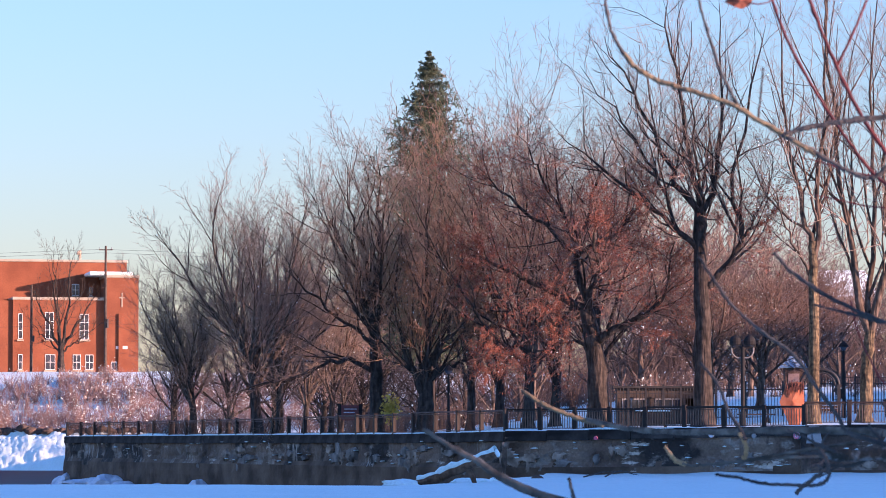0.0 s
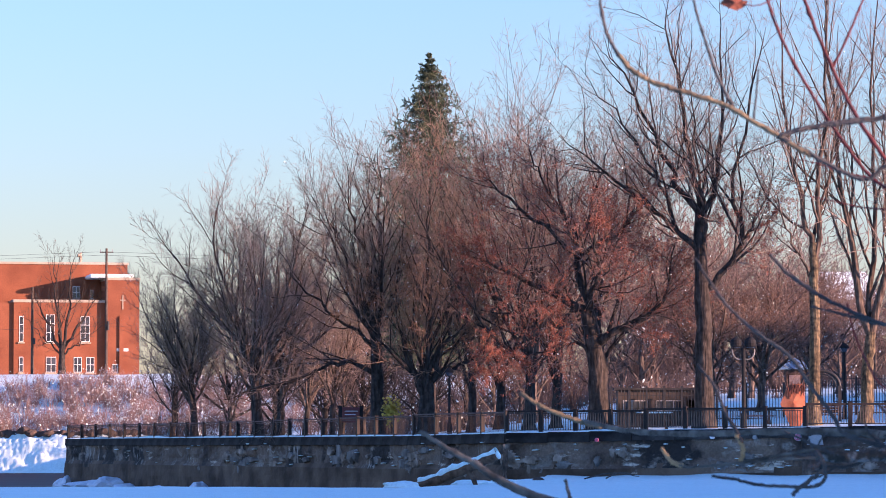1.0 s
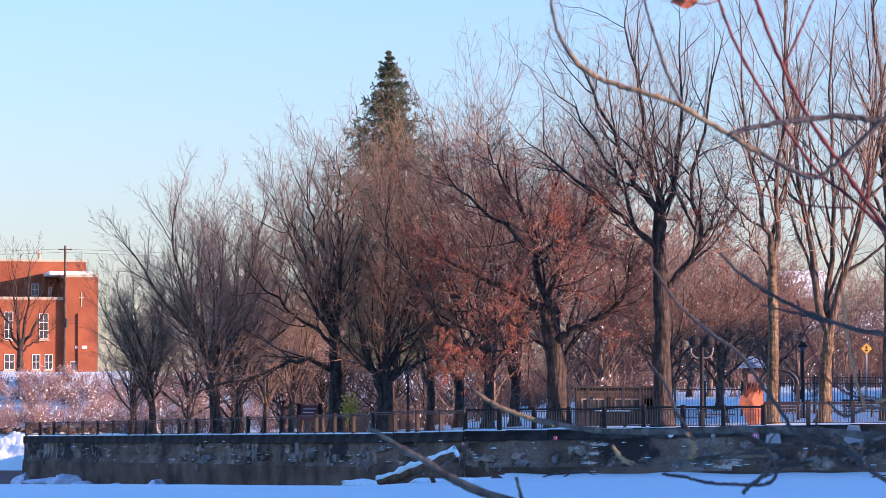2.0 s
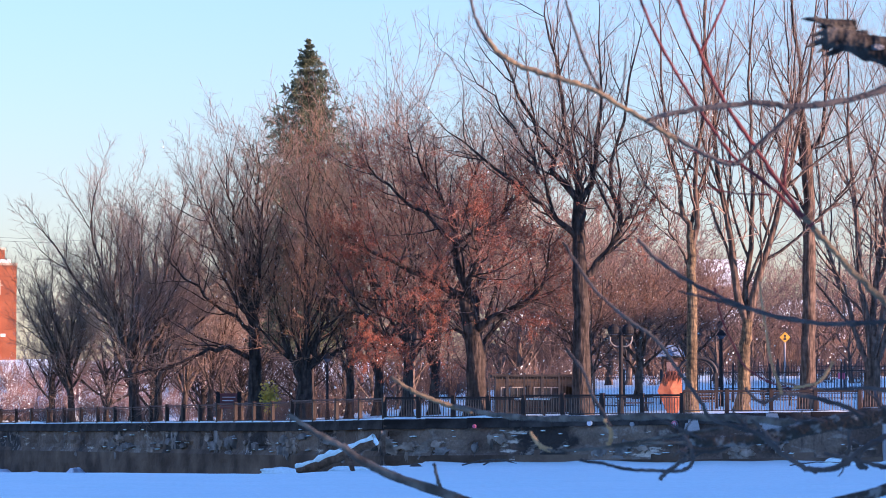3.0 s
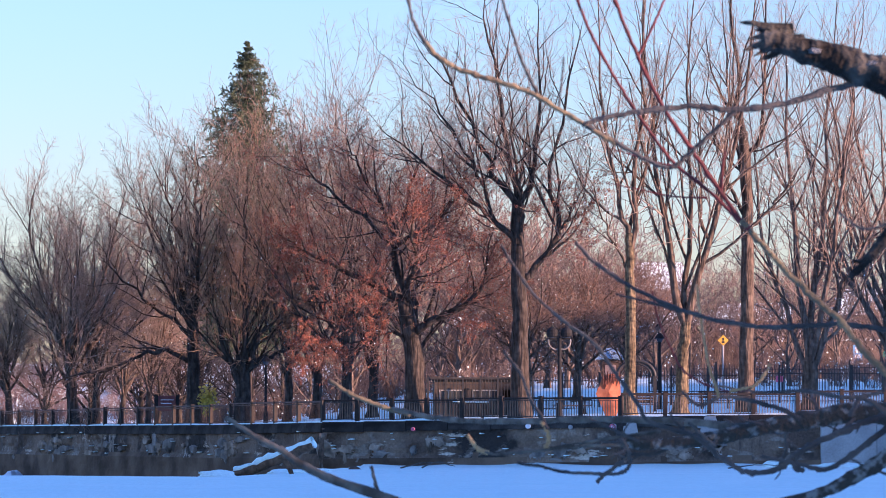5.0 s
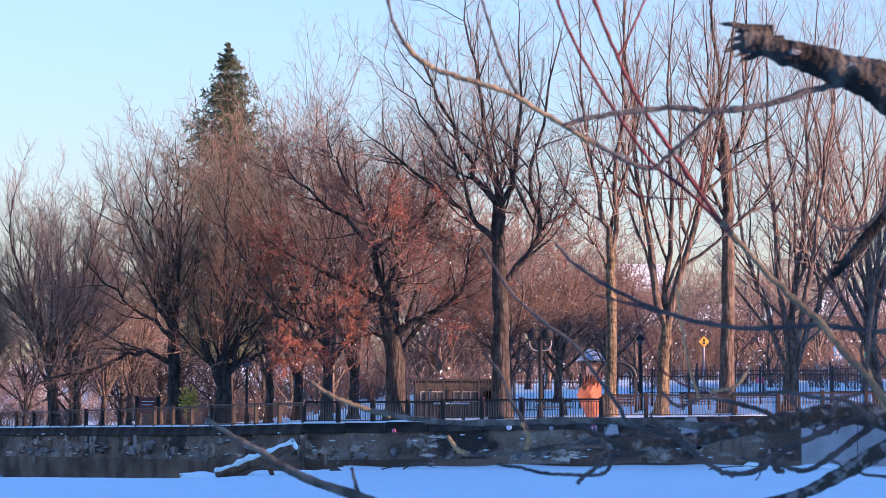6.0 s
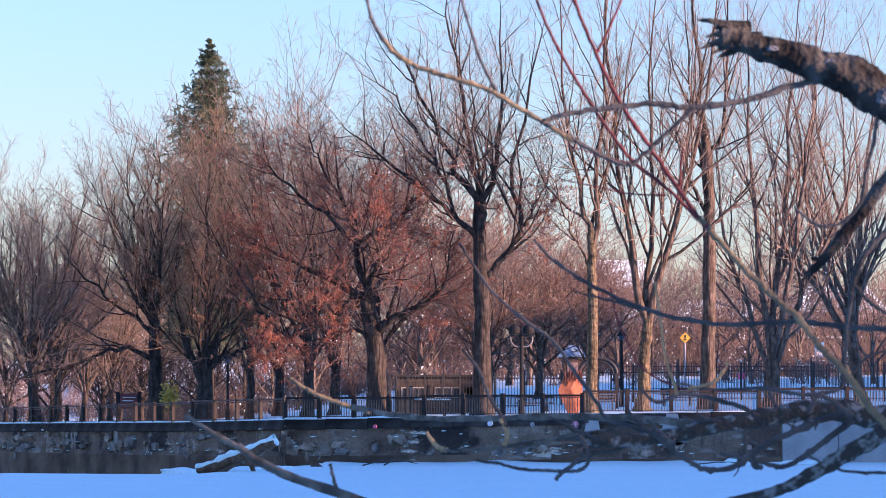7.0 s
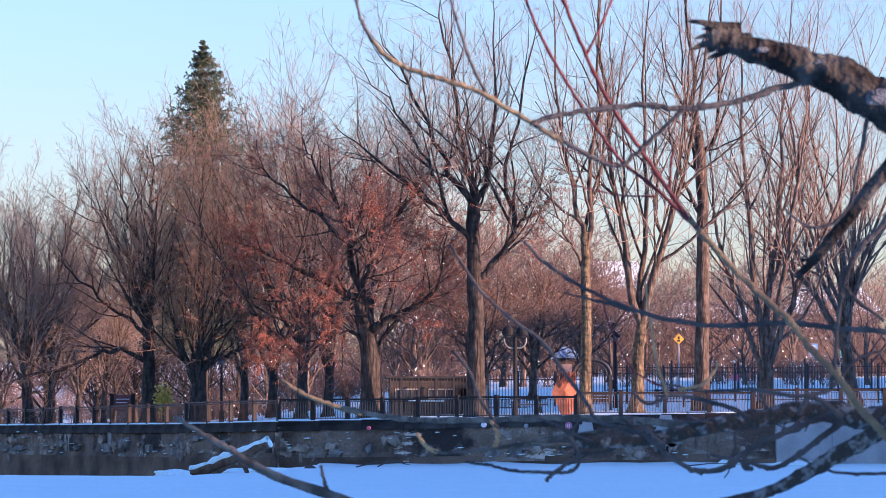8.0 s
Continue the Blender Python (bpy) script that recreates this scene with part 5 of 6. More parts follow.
def rust_sculpture():
    x, y = 16.4, 170.2
    s = empty("rusty_sculpture", Matrix.Translation((x, y, land_z(x, y) - 0.05)), "faceted rust-orange steel sculpture with a jagged fringe", "sculpture")
    out = [(-0.08, 0.02), (0.34, 0.02), (0.54, 0.6), (0.58, 1.25), (0.55, 1.8), (0.4, 2.1), (-0.02, 2.08), (-0.32, 1.82), (-0.6, 1.15), (-0.3, 0.5)]
    bm = bmesh.new()
    f = [bm.verts.new((a, -0.16 + 0.05 * math.cos(k * 2.0), b)) for k, (a, b) in enumerate(out)]
    k2 = [bm.verts.new((a * 0.9, 0.22, b)) for a, b in out]
    c = bm.verts.new((0.0, -0.3, 1.25))
    n = len(out)
    for i in range(n):
        bm.faces.new((f[i], f[(i + 1) % n], c))
        bm.faces.new((f[(i + 1) % n], f[i], k2[i], k2[(i + 1) % n]))
    bm.faces.new(list(reversed(k2)))
    bmesh.ops.recalc_face_normals(bm, faces=bm.faces)
    part("body", bm, RUST, s)
    rng = random.Random(3)
    for k in range(11):
        a = -0.26 + 0.075 * k + rng.uniform(-0.02, 0.02)
        top = 2.05 + 0.01 * k + 0.13 * rng.uniform(-1, 1)
        low = 1.55 + rng.uniform(-0.2, 0.25)
        bm = bmesh.new()
        cyl(bm, (a, -0.26, low), (a + 0.03, -0.22, (top + low) / 2), 0.012, 0.05, 5)
        cyl(bm, (a + 0.03, -0.22, (top + low) / 2), (a + 0.01, -0.1, top), 0.05, 0.012, 5)
        part("tooth", bm, DARK_RUST, s, "dark rusted spike")
    return s


DARK_RUST = material("dark_rust", (0.09, 0.035, 0.025), (0.16, 0.06, 0.04), 4, 0.9, 0.3, 30)
rust_sculpture()


def arch_gate():
    x, y = 18.85, 181.0
    g = empty("garden_arch", Matrix.Translation((x, y, land_z(x, y) - 0.05)), "black iron arch with a ring at its crown", "arch")
    for sx in (-0.95, 0.95):
        part("post", boxes((sx - 0.085, sx + 0.085, -0.06, 0.06, 0, 1.85), (sx - 0.09, sx + 0.09, -0.09, 0.09, 0, 0.12)), IRON, g)
    for rr, th in ((0.95, 0.085), (0.76, 0.04)):
        p = np.array([(math.cos(a) * rr, 0, 1.85 + math.sin(a) * rr * 0.8) for a in np.linspace(0, math.pi, 17)])
        v, f = tubes(p[None], np.full((1, 17), th), 6)
        link_mesh("hoop", v, f, IRON, g)
    p = np.array([(math.cos(a) * 0.2, 0, 2.68 + math.sin(a) * 0.2) for a in np.linspace(0, 2 * math.pi, 17)])
    v, f = tubes(p[None], np.full((1, 17), 0.05), 6)
    link_mesh("ring", v, f, IRON, g)
    for k in range(7):
        a = math.pi * (k + 0.5) / 7
        bm = bmesh.new()
        cyl(bm, (math.cos(a) * 0.77, 0, 1.85 + math.sin(a) * 0.62), (math.cos(a) * 0.95, 0, 1.85 + math.sin(a) * 0.76), 0.02, 0.02, 5)
        part("spoke", bm, IRON, g)
    return g


arch_gate()


def tall_fence(xa, xb, y, h, bays):
    """The black inner fence; its feet follow the rising ground."""
    L = xb - xa
    z = min(land_z(xa, y), land_z(xb, y)) - 0.05
    f = empty("tall_fence", Matrix.Translation((xa, y, z)), "tall black spiked iron fence on the snowy lawn", "fence", "inner park fence")
    pm = picket_mesh(0.1, h + 0.25, IRON, "post")
    for k in range(bays + 1):
        share("post", pm, f, Matrix.Translation((L * k / bays, 0, 0)))
    for zz in (0.2, h - 0.25):
        part("rail", boxes((0, L, -0.02, 0.02, zz, zz + 0.05)), IRON, f)
    n = int(L / 0.16)
    bm = bmesh.new()
    box(bm, -0.014, 0.014, -0.014, 0.014, 0.05, h - 0.06)
    cyl(bm, (0, 0, h - 0.06), (0, 0, h + 0.08), 0.025, 0.004, 4)
    me = bpy.data.meshes.new("picket")
    bm.to_mesh(me)
    bm.free()
    me.materials.append(IRON)
    for k in range(1, n):
        share("picket", me, f, Matrix.Translation((L * k / n, 0, 0)))
    return f


for k in range(6):
    tall_fence(14.4 + 6 * k, 20.4 + 6 * k, 196 + 0.5 * k, 1.95, 3)
tall_fence(8.6, 14.0, 185.6, 2.0, 6)
for k in range(5):
    tall_fence(25.0 + 6.5 * k, 31.5 + 6.5 * k, 232, 1.9, 3)


SHELTER_WOOD = material("shelter_wood", (0.055, 0.044, 0.037), (0.095, 0.077, 0.065), 2, 0.85, 0, 20)


SHELTER_ROOF = material("shelter_roof", (0.03, 0.03, 0.032), (0.06, 0.058, 0.056), 2, 0.9, 0, 20)


def dark_pavilion():
    x, y = 9.0, 187.0
    z = land_z(x, y) - 0.05
    p = empty("garden_shelter", Matrix.Translation((x, y, z)), "low dark wooden park shelter with two white-framed windows", "shelter")
    part("base_wall", boxes((0, 4.6, 0, 0.12, 0, 0.95)), SHELTER_WOOD, p)
    for k, (a, b) in enumerate(((0, 0.25), (1.55, 1.95), (3.3, 3.55), (4.35, 4.6))):
        part("pier", boxes((a, b, 0, 0.12, 0.95, 1.5)), SHELTER_WOOD, p)
    for k in range(23):
        part("board", boxes((k * 0.2 + 0.006, k * 0.2 + 0.194, -0.03, 0.0, 1.5, 2.02), bevel=0.006), SHELTER_WOOD, p)
    part("roof", boxes((-0.25, 4.85, -0.3, 2.2, 2.02, 2.14), bevel=0.02), SHELTER_ROOF, p, "dull grey roof slab")
    part("back_wall", boxes((0, 4.6, 1.84, 1.92, 0, 2.02)), SHELTER_WOOD, p)
    for a in (0, 4.52):
        part("side_wall", boxes((a, a + 0.08, 0.12, 1.84, 0, 2.02)), SHELTER_WOOD, p)
    for a, b in ((0.25, 1.55), (1.95, 3.3)):
        w = part("window", boxes((a, a + 0.06, -0.02, 0.1, 0.95, 1.5), (b - 0.06, b, -0.02, 0.1, 0.95, 1.5), (a + 0.06, b - 0.06, -0.02, 0.1, 0.95, 1.01), (a + 0.06, b - 0.06, -0.02, 0.1, 1.44, 1.5)), STONE_LIGHT, p)
        for c in (0.36, 0.68):
            part("mullion", boxes((a + (b - a) * c - 0.025, a + (b - a) * c + 0.025, -0.01, 0.09, 1.01, 1.44)), STONE_LIGHT, w)
        part("pane", boxes((a + 0.06, b - 0.06, 0.03, 0.05, 1.01, 1.44)), GLASS, w)
    return p


dark_pavilion()


def picnic_table(x, y):
    t = empty("picnic_table", Matrix.Translation((x, y, land_z(x, y))), "dark picnic table with snow on its top", "table")
    part("tabletop", boxes((-0.9, 0.9, -0.4, 0.4, 0.72, 0.78)), DARK_WOOD, t)
    part("snow", boxes((-0.88, 0.88, -0.38, 0.38, 0.78, 0.86), bevel=0.03), SNOW, t)
    for sy in (-0.7, 0.7):
        part("bench", boxes((-0.9, 0.9, sy - 0.14, sy + 0.14, 0.42, 0.47)), DARK_WOOD, t)
    for sx in (-0.6, 0.6):
        bm = bmesh.new()
        cyl(bm, (sx, -0.7, -0.05), (sx, 0.25, 0.72), 0.05, 0.05, 6)
        cyl(bm, (sx, 0.7, -0.05), (sx, -0.25, 0.72), 0.05, 0.05, 6)
        part("leg_frame", bm, DARK_WOOD, t)
    return t


picnic_table(15.7, 181.5)
picnic_table(10.4, 179.0)


# pale blue stands in for shade on the hut's roof
SHADED_ROOF = material("shaded_roof", (0.24, 0.37, 0.52), (0.34, 0.47, 0.62), 1.5, 0.8, 0.2, 12)
MAUVE = material("faded_siding", (0.26, 0.19, 0.17), (0.34, 0.25, 0.22), 1, 0.85, 0, 9)


def kiosk(x, y):
    k = empty("kiosk", Matrix.Translation((x, y, land_z(x, y) - 0.1)), "small dark hut under a hipped roof painted the blue of shade", "hut")
    part("wall", boxes((-0.62, 0.62, -0.62, 0.62, 0, 2.1)), DARK_WOOD, k)
    part("roof_edge", boxes((-0.95, 0.95, -0.95, 0.95, 2.02, 2.1)), SNOW, k, "snowy roof edge")
    part("hatch", boxes((-0.4, 0.4, -0.66, -0.62, 0.9, 1.6)), MAUVE, k)
    bm = bmesh.new()
    made = bmesh.ops.create_cone(bm, cap_ends=True, segments=4, radius1=1.55, radius2=0.5, depth=0.8)
    bmesh.ops.transform(bm, matrix=Matrix.Translation((0, 0, 2.45)) @ Matrix.Rotation(math.pi / 4, 4, "Z"), verts=bm.verts)
    part("roof", bm, SHADED_ROOF, k, "hipped roof with the blue of shade in its colour")
    return k


kiosk(25.35, 262)


def car(x, y, turn):
    c = empty("parked_car", Matrix.Translation((x, y, land_z(x, y) + 0.02)) @ Matrix.Rotation(radians(turn), 4, "Z"), "silver-grey car parked on the street behind the park", "car")
    prof = [(-2.2, 0.35), (-2.2, 0.8), (-1.9, 0.95), (-1.0, 1.0), (-0.45, 1.45), (0.9, 1.5), (1.6, 1.05), (2.15, 0.95), (2.2, 0.4)]
    bm = bmesh.new()
    a = [bm.verts.new((px, -0.85 + (0.14 if pz > 1.1 else 0), pz)) for px, pz in prof]
    b = [bm.verts.new((px, 0.85 - (0.14 if pz > 1.1 else 0), pz)) for px, pz in prof]
    n = len(prof)
    bm.faces.new(a)
    bm.faces.new(list(reversed(b)))
    for i in range(n):
        bm.faces.new((a[(i + 1) % n], a[i], b[i], b[(i + 1) % n]))
    bmesh.ops.recalc_face_normals(bm, faces=bm.faces)
    part("body", bm, CAR_PAINT, c)
    bm = bmesh.new()
    for sy in (-1, 1):
        vs = [bm.verts.new((px, sy * 0.79, pz)) for px, pz in ((-0.85, 1.04), (-0.38, 1.38), (0.82, 1.42), (1.35, 1.06))]
        bm.faces.new(vs)
    part("side_glass", bm, GLASS, c)
    for wx in (-1.4, 1.4):
        for wy in (-0.8, 0.8):
            bm = bmesh.new()
            cyl(bm, (wx, wy - 0.1, 0.32), (wx, wy + 0.1, 0.32), 0.32, 0.32, 16)
            w = part("wheel", bm, RUBBER, c)
            bm = bmesh.new()
            cyl(bm, (wx, wy - 0.11, 0.32), (wx, wy + 0.11, 0.32), 0.2, 0.2, 12)
            part("rim", bm, CAR_PAINT, w)
    for wy in (-0.6, 0.6):
        part("headlight", boxes((-2.22, -2.15, wy - 0.15, wy + 0.15, 0.68, 0.82)), WHITE_PAINT, c)
    return c


car(41.3, 376, 8)
car(62.0, 372, 172)


def sign_post(name, x, y, zc, w, h, mat, turn, label, bars):
    z = land_z(x, y)
    s = empty(name, Matrix.Translation((x, y, z - 0.05)), label, "road sign")
    bm = bmesh.new()
    cyl(bm, (0, 0, 0), (0, 0, zc - z + h * 0.5), 0.06, 0.06, 8)
    part("post", bm, STONE_LIGHT, s)
    bm = boxes((-w / 2, w / 2, -0.1, -0.07, -h / 2, h / 2), bevel=0.01)
    pl = part("plate", bm, mat, s)
    pl.matrix_basis = Matrix.Translation((0, 0, zc - z + 0.05)) @ Matrix.Rotation(radians(turn), 4, "Y")
    for bx, bz, bw, bh, bmat in bars:
        o = part("symbol", boxes((bx - bw / 2, bx + bw / 2, -0.115, -0.101, bz - bh / 2, bz + bh / 2)), bmat, s)
        o.matrix_basis = Matrix.Translation((0, 0, zc - z + 0.05))
    return s


sign_post("warning_sign", 32.1, 250, 8.1, 0.54, 0.54, YELLOW, 45, "yellow diamond warning sign on a pale post", [(0, 0.08, 0.12, 0.2, IRON), (0, -0.12, 0.2, 0.12, IRON)])
sign_post("street_sign", 52.4, 300, 8.3, 1.05, 0.5, GREEN_SIGN, 0, "green street name sign on a post", [(0, 0.05, 0.7, 0.08, WHITE_PAINT), (0, -0.1, 0.5, 0.08, WHITE_PAINT)])
sign_post("parking_sign", 49.8, 300, 8.4, 0.8, 1.3, BLUE_SIGN, 0, "pale blue and white road sign on a post", [(0, 0.25, 0.4, 0.5, WHITE_PAINT), (0, -0.3, 0.5, 0.3, WHITE_PAINT)])


def house(x, y, w, d, eaves, ridge_h, wall_mat, label, windows, posts=0):
    z = land_z(x, y)
    h = empty("house", Matrix.Translation((x, y, z - 0.2)), label, "house", "houses behind the park")
    part("wall", boxes((-w / 2, w / 2, 0, d, 0, eaves)), wall_mat, h)
    bm = bmesh.new()
    o = 0.4
    pts = [(-w / 2 - o, -o, eaves), (w / 2 + o, -o, eaves), (w / 2 + o, d + o, eaves), (-w / 2 - o, d + o, eaves), (-w / 2 + w * 0.12, d / 2, ridge_h), (w / 2 - w * 0.12, d / 2, ridge_h)]
    v = [bm.verts.new(p) for p in pts]
    for q in ((0, 1, 5, 4), (2, 3, 4, 5), (1, 2, 5), (3, 0, 4), (3, 2, 1, 0)):
        bm.faces.new([v[i] for i in q])
    part("roof", bm, SNOW, h, "snow-covered roof")
    part("chimney", boxes((w * 0.2, w * 0.2 + 0.7, d * 0.6, d * 0.6 + 0.7, eaves, ridge_h + 1.0)), BRICK_WALL, h)
    part("fascia", boxes((-w / 2 - o, w / 2 + o, -o - 0.03, -o + 0.02, eaves - 0.25, eaves - 0.004)), FRAME_WHITE, h)
    for wx, wz in windows:
        wn_ = part("window", boxes((wx - 0.6, wx - 0.5, -0.06, 0, wz, wz + 1.4), (wx + 0.5, wx + 0.6, -0.06, 0, wz, wz + 1.4), (wx - 0.5, wx + 0.5, -0.06, 0, wz, wz + 0.1),
                                   (wx - 0.5, wx + 0.5, -0.06, 0, wz + 1.3, wz + 1.4), (wx - 0.04, wx + 0.04, -0.05, 0, wz + 0.1, wz + 1.3)), FRAME_WHITE, h)
        part("pane", boxes((wx - 0.5, wx + 0.5, -0.03, -0.01, wz + 0.1, wz + 1.3)), GLASS, wn_)
    for k in range(posts):
        part("porch_post", boxes((-w / 2 + w * k / (posts - 1) - 0.08, -w / 2 + w * k / (posts - 1) + 0.08, -1.6, -1.44, 0, eaves * 0.5)), FRAME_WHITE, h)
    if posts:
        part("porch_roof", boxes((-w / 2 - 0.2, w / 2 + 0.2, -1.8, 0, eaves * 0.5, eaves * 0.5 + 0.2)), SNOW, h)
    return h


house(53.5, 480, 8, 9, 11.5, 15.2, SIDING, "tall house with a broad snow-covered roof", [(-2, 7), (2, 7)])
house(44.5, 404, 9, 7, 5.2, 6.6, BRICK_BROWN, "brown brick house under a low snowy roof", [(-3, 2.8), (0, 2.8), (3, 2.8), (-3, 0.9), (3, 0.9)])
house(56.5, 407, 11, 8, 5.6, 7.6, BRICK_BROWN, "brown brick house under a low snowy roof", [(-4, 3.2), (-1, 3.2), (2, 3.2), (4, 3.2), (-4, 0.9), (2, 0.9)])
house(72.5, 420, 10, 9, 6.5, 9.5, SIDING, "dark house with white porch posts and a snowy roof", [(-3, 4.5), (0, 4.5), (3, 4.5)], 5)
house(30.0, 470, 12, 9, 5.5, 8.0, SIDING, "distant brown house with a snowy roof", [(-3, 2.2), (3, 2.2)])


# ---------------------------------------------------------------- on and before the wall
def wall_frame(x):
    """Place on the wall's face at x, and the way along it."""
    for (xa, ya), (xb, yb) in zip(WALL, WALL[1:]):
        if x <= xb:
            d = Vector((xb - xa, yb - ya)).normalized()
            break
    return Vector((x, wall_y(x))), d, Vector((d.y, -d.x))


wall_ob = bpy.data.objects["wall_river"]


def blob_patch(name, x, z, w, h, out, thick, mat, rng, drips=0):
    """An irregular flat lump on the face of the wall."""
    p, d, n = wall_frame(x)
    k = 60
    ring = []
    ph = rng.uniform(0, 90)
    for i in range(k):
        a = 2 * math.pi * i / k
        c, q = math.cos(a), math.sin(a)
        r = 0.8 + 0.45 * noise.noise(Vector((c * 1.5 + ph, q * 1.5, 0))) + 0.3 * noise.noise(Vector((c * 5 + ph, q * 5, 3)))
        u, v = c * w / 2 * r, q * h / 2 * r
        if drips and q < -0.2:                       # runs of lime under the patch
            v -= h * 1.1 * max(0.0, noise.noise(Vector((u * 13.0 / max(w, 0.3) + ph, 5, 0))) + 0.12)
        ring.append((u, v))
    bm = bmesh.new()
    f = [bm.verts.new((p.x + d.x * u * 0.82 + n.x * (out + thick), p.y + d.y * u * 0.82 + n.y * (out + thick), z + v * 0.82)) for u, v in ring]
    b = [bm.verts.new((p.x + d.x * u + n.x * (out - 0.15), p.y + d.y * u + n.y * (out - 0.15), z + v)) for u, v in ring]
    bm.faces.new(f)
    for i in range(k):
        bm.faces.new((f[(i + 1) % k], f[i], b[i], b[(i + 1) % k]))
    bmesh.ops.recalc_face_normals(bm, faces=bm.faces)
    return part(name, bm, mat, wall_ob)


rng = random.Random(31)
for k in range(58):
    x = rng.uniform(-15, 8) if k < 44 else rng.uniform(8, 25)
    wide = rng.uniform(0.3, 1.3) * (2.0 if x < 2 else 0.9)
    blob_patch("render_patch", x, rng.choice((1.15, 0.75, 0.9, 0.35)) + rng.uniform(-0.2, 0.2), wide, rng.uniform(0.28, 0.62), 0.15, 0.012, PLASTER if rng.random() < 0.6 else PLASTER_COLD, rng, rng.random() < 0.6)
for k in range(64):
    x = rng.uniform(-13, 25) if k > 8 else rng.uniform(-22, -9)
    blob_patch("ledge_snow", x, rng.choice((1.62, 1.25, 0.62, 0.55, 0.95, 1.4)) + rng.uniform(-0.08, 0.08), rng.uniform(0.1, 0.42) * (1.8 if x < 2 else 1), rng.uniform(0.03, 0.08), 0.12, 0.07, SNOW, rng)


def wedge(x, w0, w1, z0, z1, mat):
    p, d, n = wall_frame(x)
    bm = bmesh.new()
    vs = []
    for out in (0.26, -0.1):
        for w, z in ((w0, z0), (w1, z1)):
            for s in (-0.5, 0.5):
                o = out if z == z0 or out < 0 else 0.14
                vs.append(bm.verts.new((p.x + d.x * s * w + n.x * o, p.y + d.y * s * w + n.y * o, z)))
    for q in ((0, 1, 3, 2), (4, 6, 7, 5), (0, 2, 6, 4), (1, 5, 7, 3), (2, 3, 7, 6), (0, 4, 5, 1)):
        bm.faces.new([vs[i] for i in q])
    bmesh.ops.recalc_face_normals(bm, faces=bm.faces)
    return part("buttress", bm, mat, wall_ob, "pale concrete buttress")


wedge(17.0, 0.75, 0.45, 1.55, 2.36, STONE_LIGHT)
wedge(20.7, 1.15, 0.5, 1.4, 2.4, STONE_LIGHT)
for k in range(9):                                    # newer concrete panels
    x0 = 25.8 + 2.6 * k
    part("concrete_panel", boxes((x0 + 0.012, x0 + 2.588, 165.7, 166.05, -0.3, 2.28), bevel=0.015), STONE_LIGHT, wall_ob)


def disc(name, x, z, r, mat, label, ring=None):
    p, d, n = wall_frame(x)
    o = empty(name, Matrix.Translation((p.x, p.y, z)) @ Matrix.Rotation(math.atan2(n.y, n.x), 4, "Z"), label, "sign")
    bm = bmesh.new()
    cyl(bm, (-0.2, 0, 0), (0.24, 0, 0), r, r, 18)
    part("plate", bm, mat, o)
    if ring:
        v, f = tubes(np.array([[(0.25, math.cos(a) * r * 0.75, math.sin(a) * r * 0.75) for a in np.linspace(0, 2 * math.pi, 19)]]), np.full((1, 19), r * 0.2), 6)
        link_mesh("rim", v, f, ring, o)
        part("bar", boxes((0.24, 0.26, -r * 0.12, r * 0.12, -r * 0.45, r * 0.45)), ring, o)
    return o


disc("round_sign", 16.3, 1.9, 0.16, WHITE_PAINT, "small round red and white sign on the wall", PINK)
disc("drain_cap", 12.5, 1.94, 0.12, WHITE_PAINT, "small pale round cap on the wall")
disc("drain_cap", 14.4, 1.9, 0.1, STONE_LIGHT, "small grey round cap on the wall")
disc("drain_cap", 20.2, 1.95, 0.1, STONE_LIGHT, "small grey round cap on the wall")
disc("paint_mark", 7.25, 1.8, 0.09, PINK, "faded pink paint mark on the wall")


def strip_snow():
    """Snow lying along the wall's coping, under the railing."""
    rng = random.Random(8)
    for (xa, ya), (xb, yb) in zip(WALL, WALL[1:]):
        a, b = Vector((xa, ya)), Vector((xb, yb))
        d = (b - a).normalized()
        n = Vector((d.y, -d.x))
        L = (b - a).length
        m = int(L / 0.5)
        V, F = [], []
        for k in range(m + 1):
            p = a + d * (L * k / m)
            z = terrace_z(p.x) + 0.012
            h = max(-0.04, (0.08 if p.x < 3 else 0.02) + 0.13 * noise.noise(Vector((p.x * 0.45, p.y * 0.12, 2))))
            for o, hh in ((0.04, -0.01), (0.0, h * 0.7), (-0.2, h), (-0.5, h * 0.9), (-0.62, -0.02)):
                V.append((p.x + n.x * o, p.y + n.y * o, z + hh))
        for k in range(m):
            for j in range(4):
                F.append((k * 5 + j, (k + 1) * 5 + j, (k + 1) * 5 + j + 1, k * 5 + j + 1))
        link_mesh("coping_snow", V, F, SNOW, wall_ob)


strip_snow()


def park_bench(x, y, turn):
    b = empty("park_bench", Matrix.Translation((x, y, land_z(x, y))) @ Matrix.Rotation(radians(turn), 4, "Z"), "dark slatted park bench dusted with snow", "bench", "park benches")
    for k in range(3):
        part("seat_slat", boxes((-0.85, 0.85, -0.2 + k * 0.15, -0.08 + k * 0.15, 0.42, 0.46)), DARK_WOOD, b)
    for k in range(3):
        part("back_slat", boxes((-0.85, 0.85, 0.28, 0.32, 0.55 + k * 0.14, 0.65 + k * 0.14)), DARK_WOOD, b)
    for sx in (-0.7, 0.7):
        part("leg_frame", boxes((sx - 0.03, sx + 0.03, -0.2, -0.14, -0.05, 0.42), (sx - 0.03, sx + 0.03, 0.24, 0.3, -0.05, 0.95), (sx - 0.03, sx + 0.03, -0.14, 0.24, 0.36, 0.42)), IRON, b)
    return b




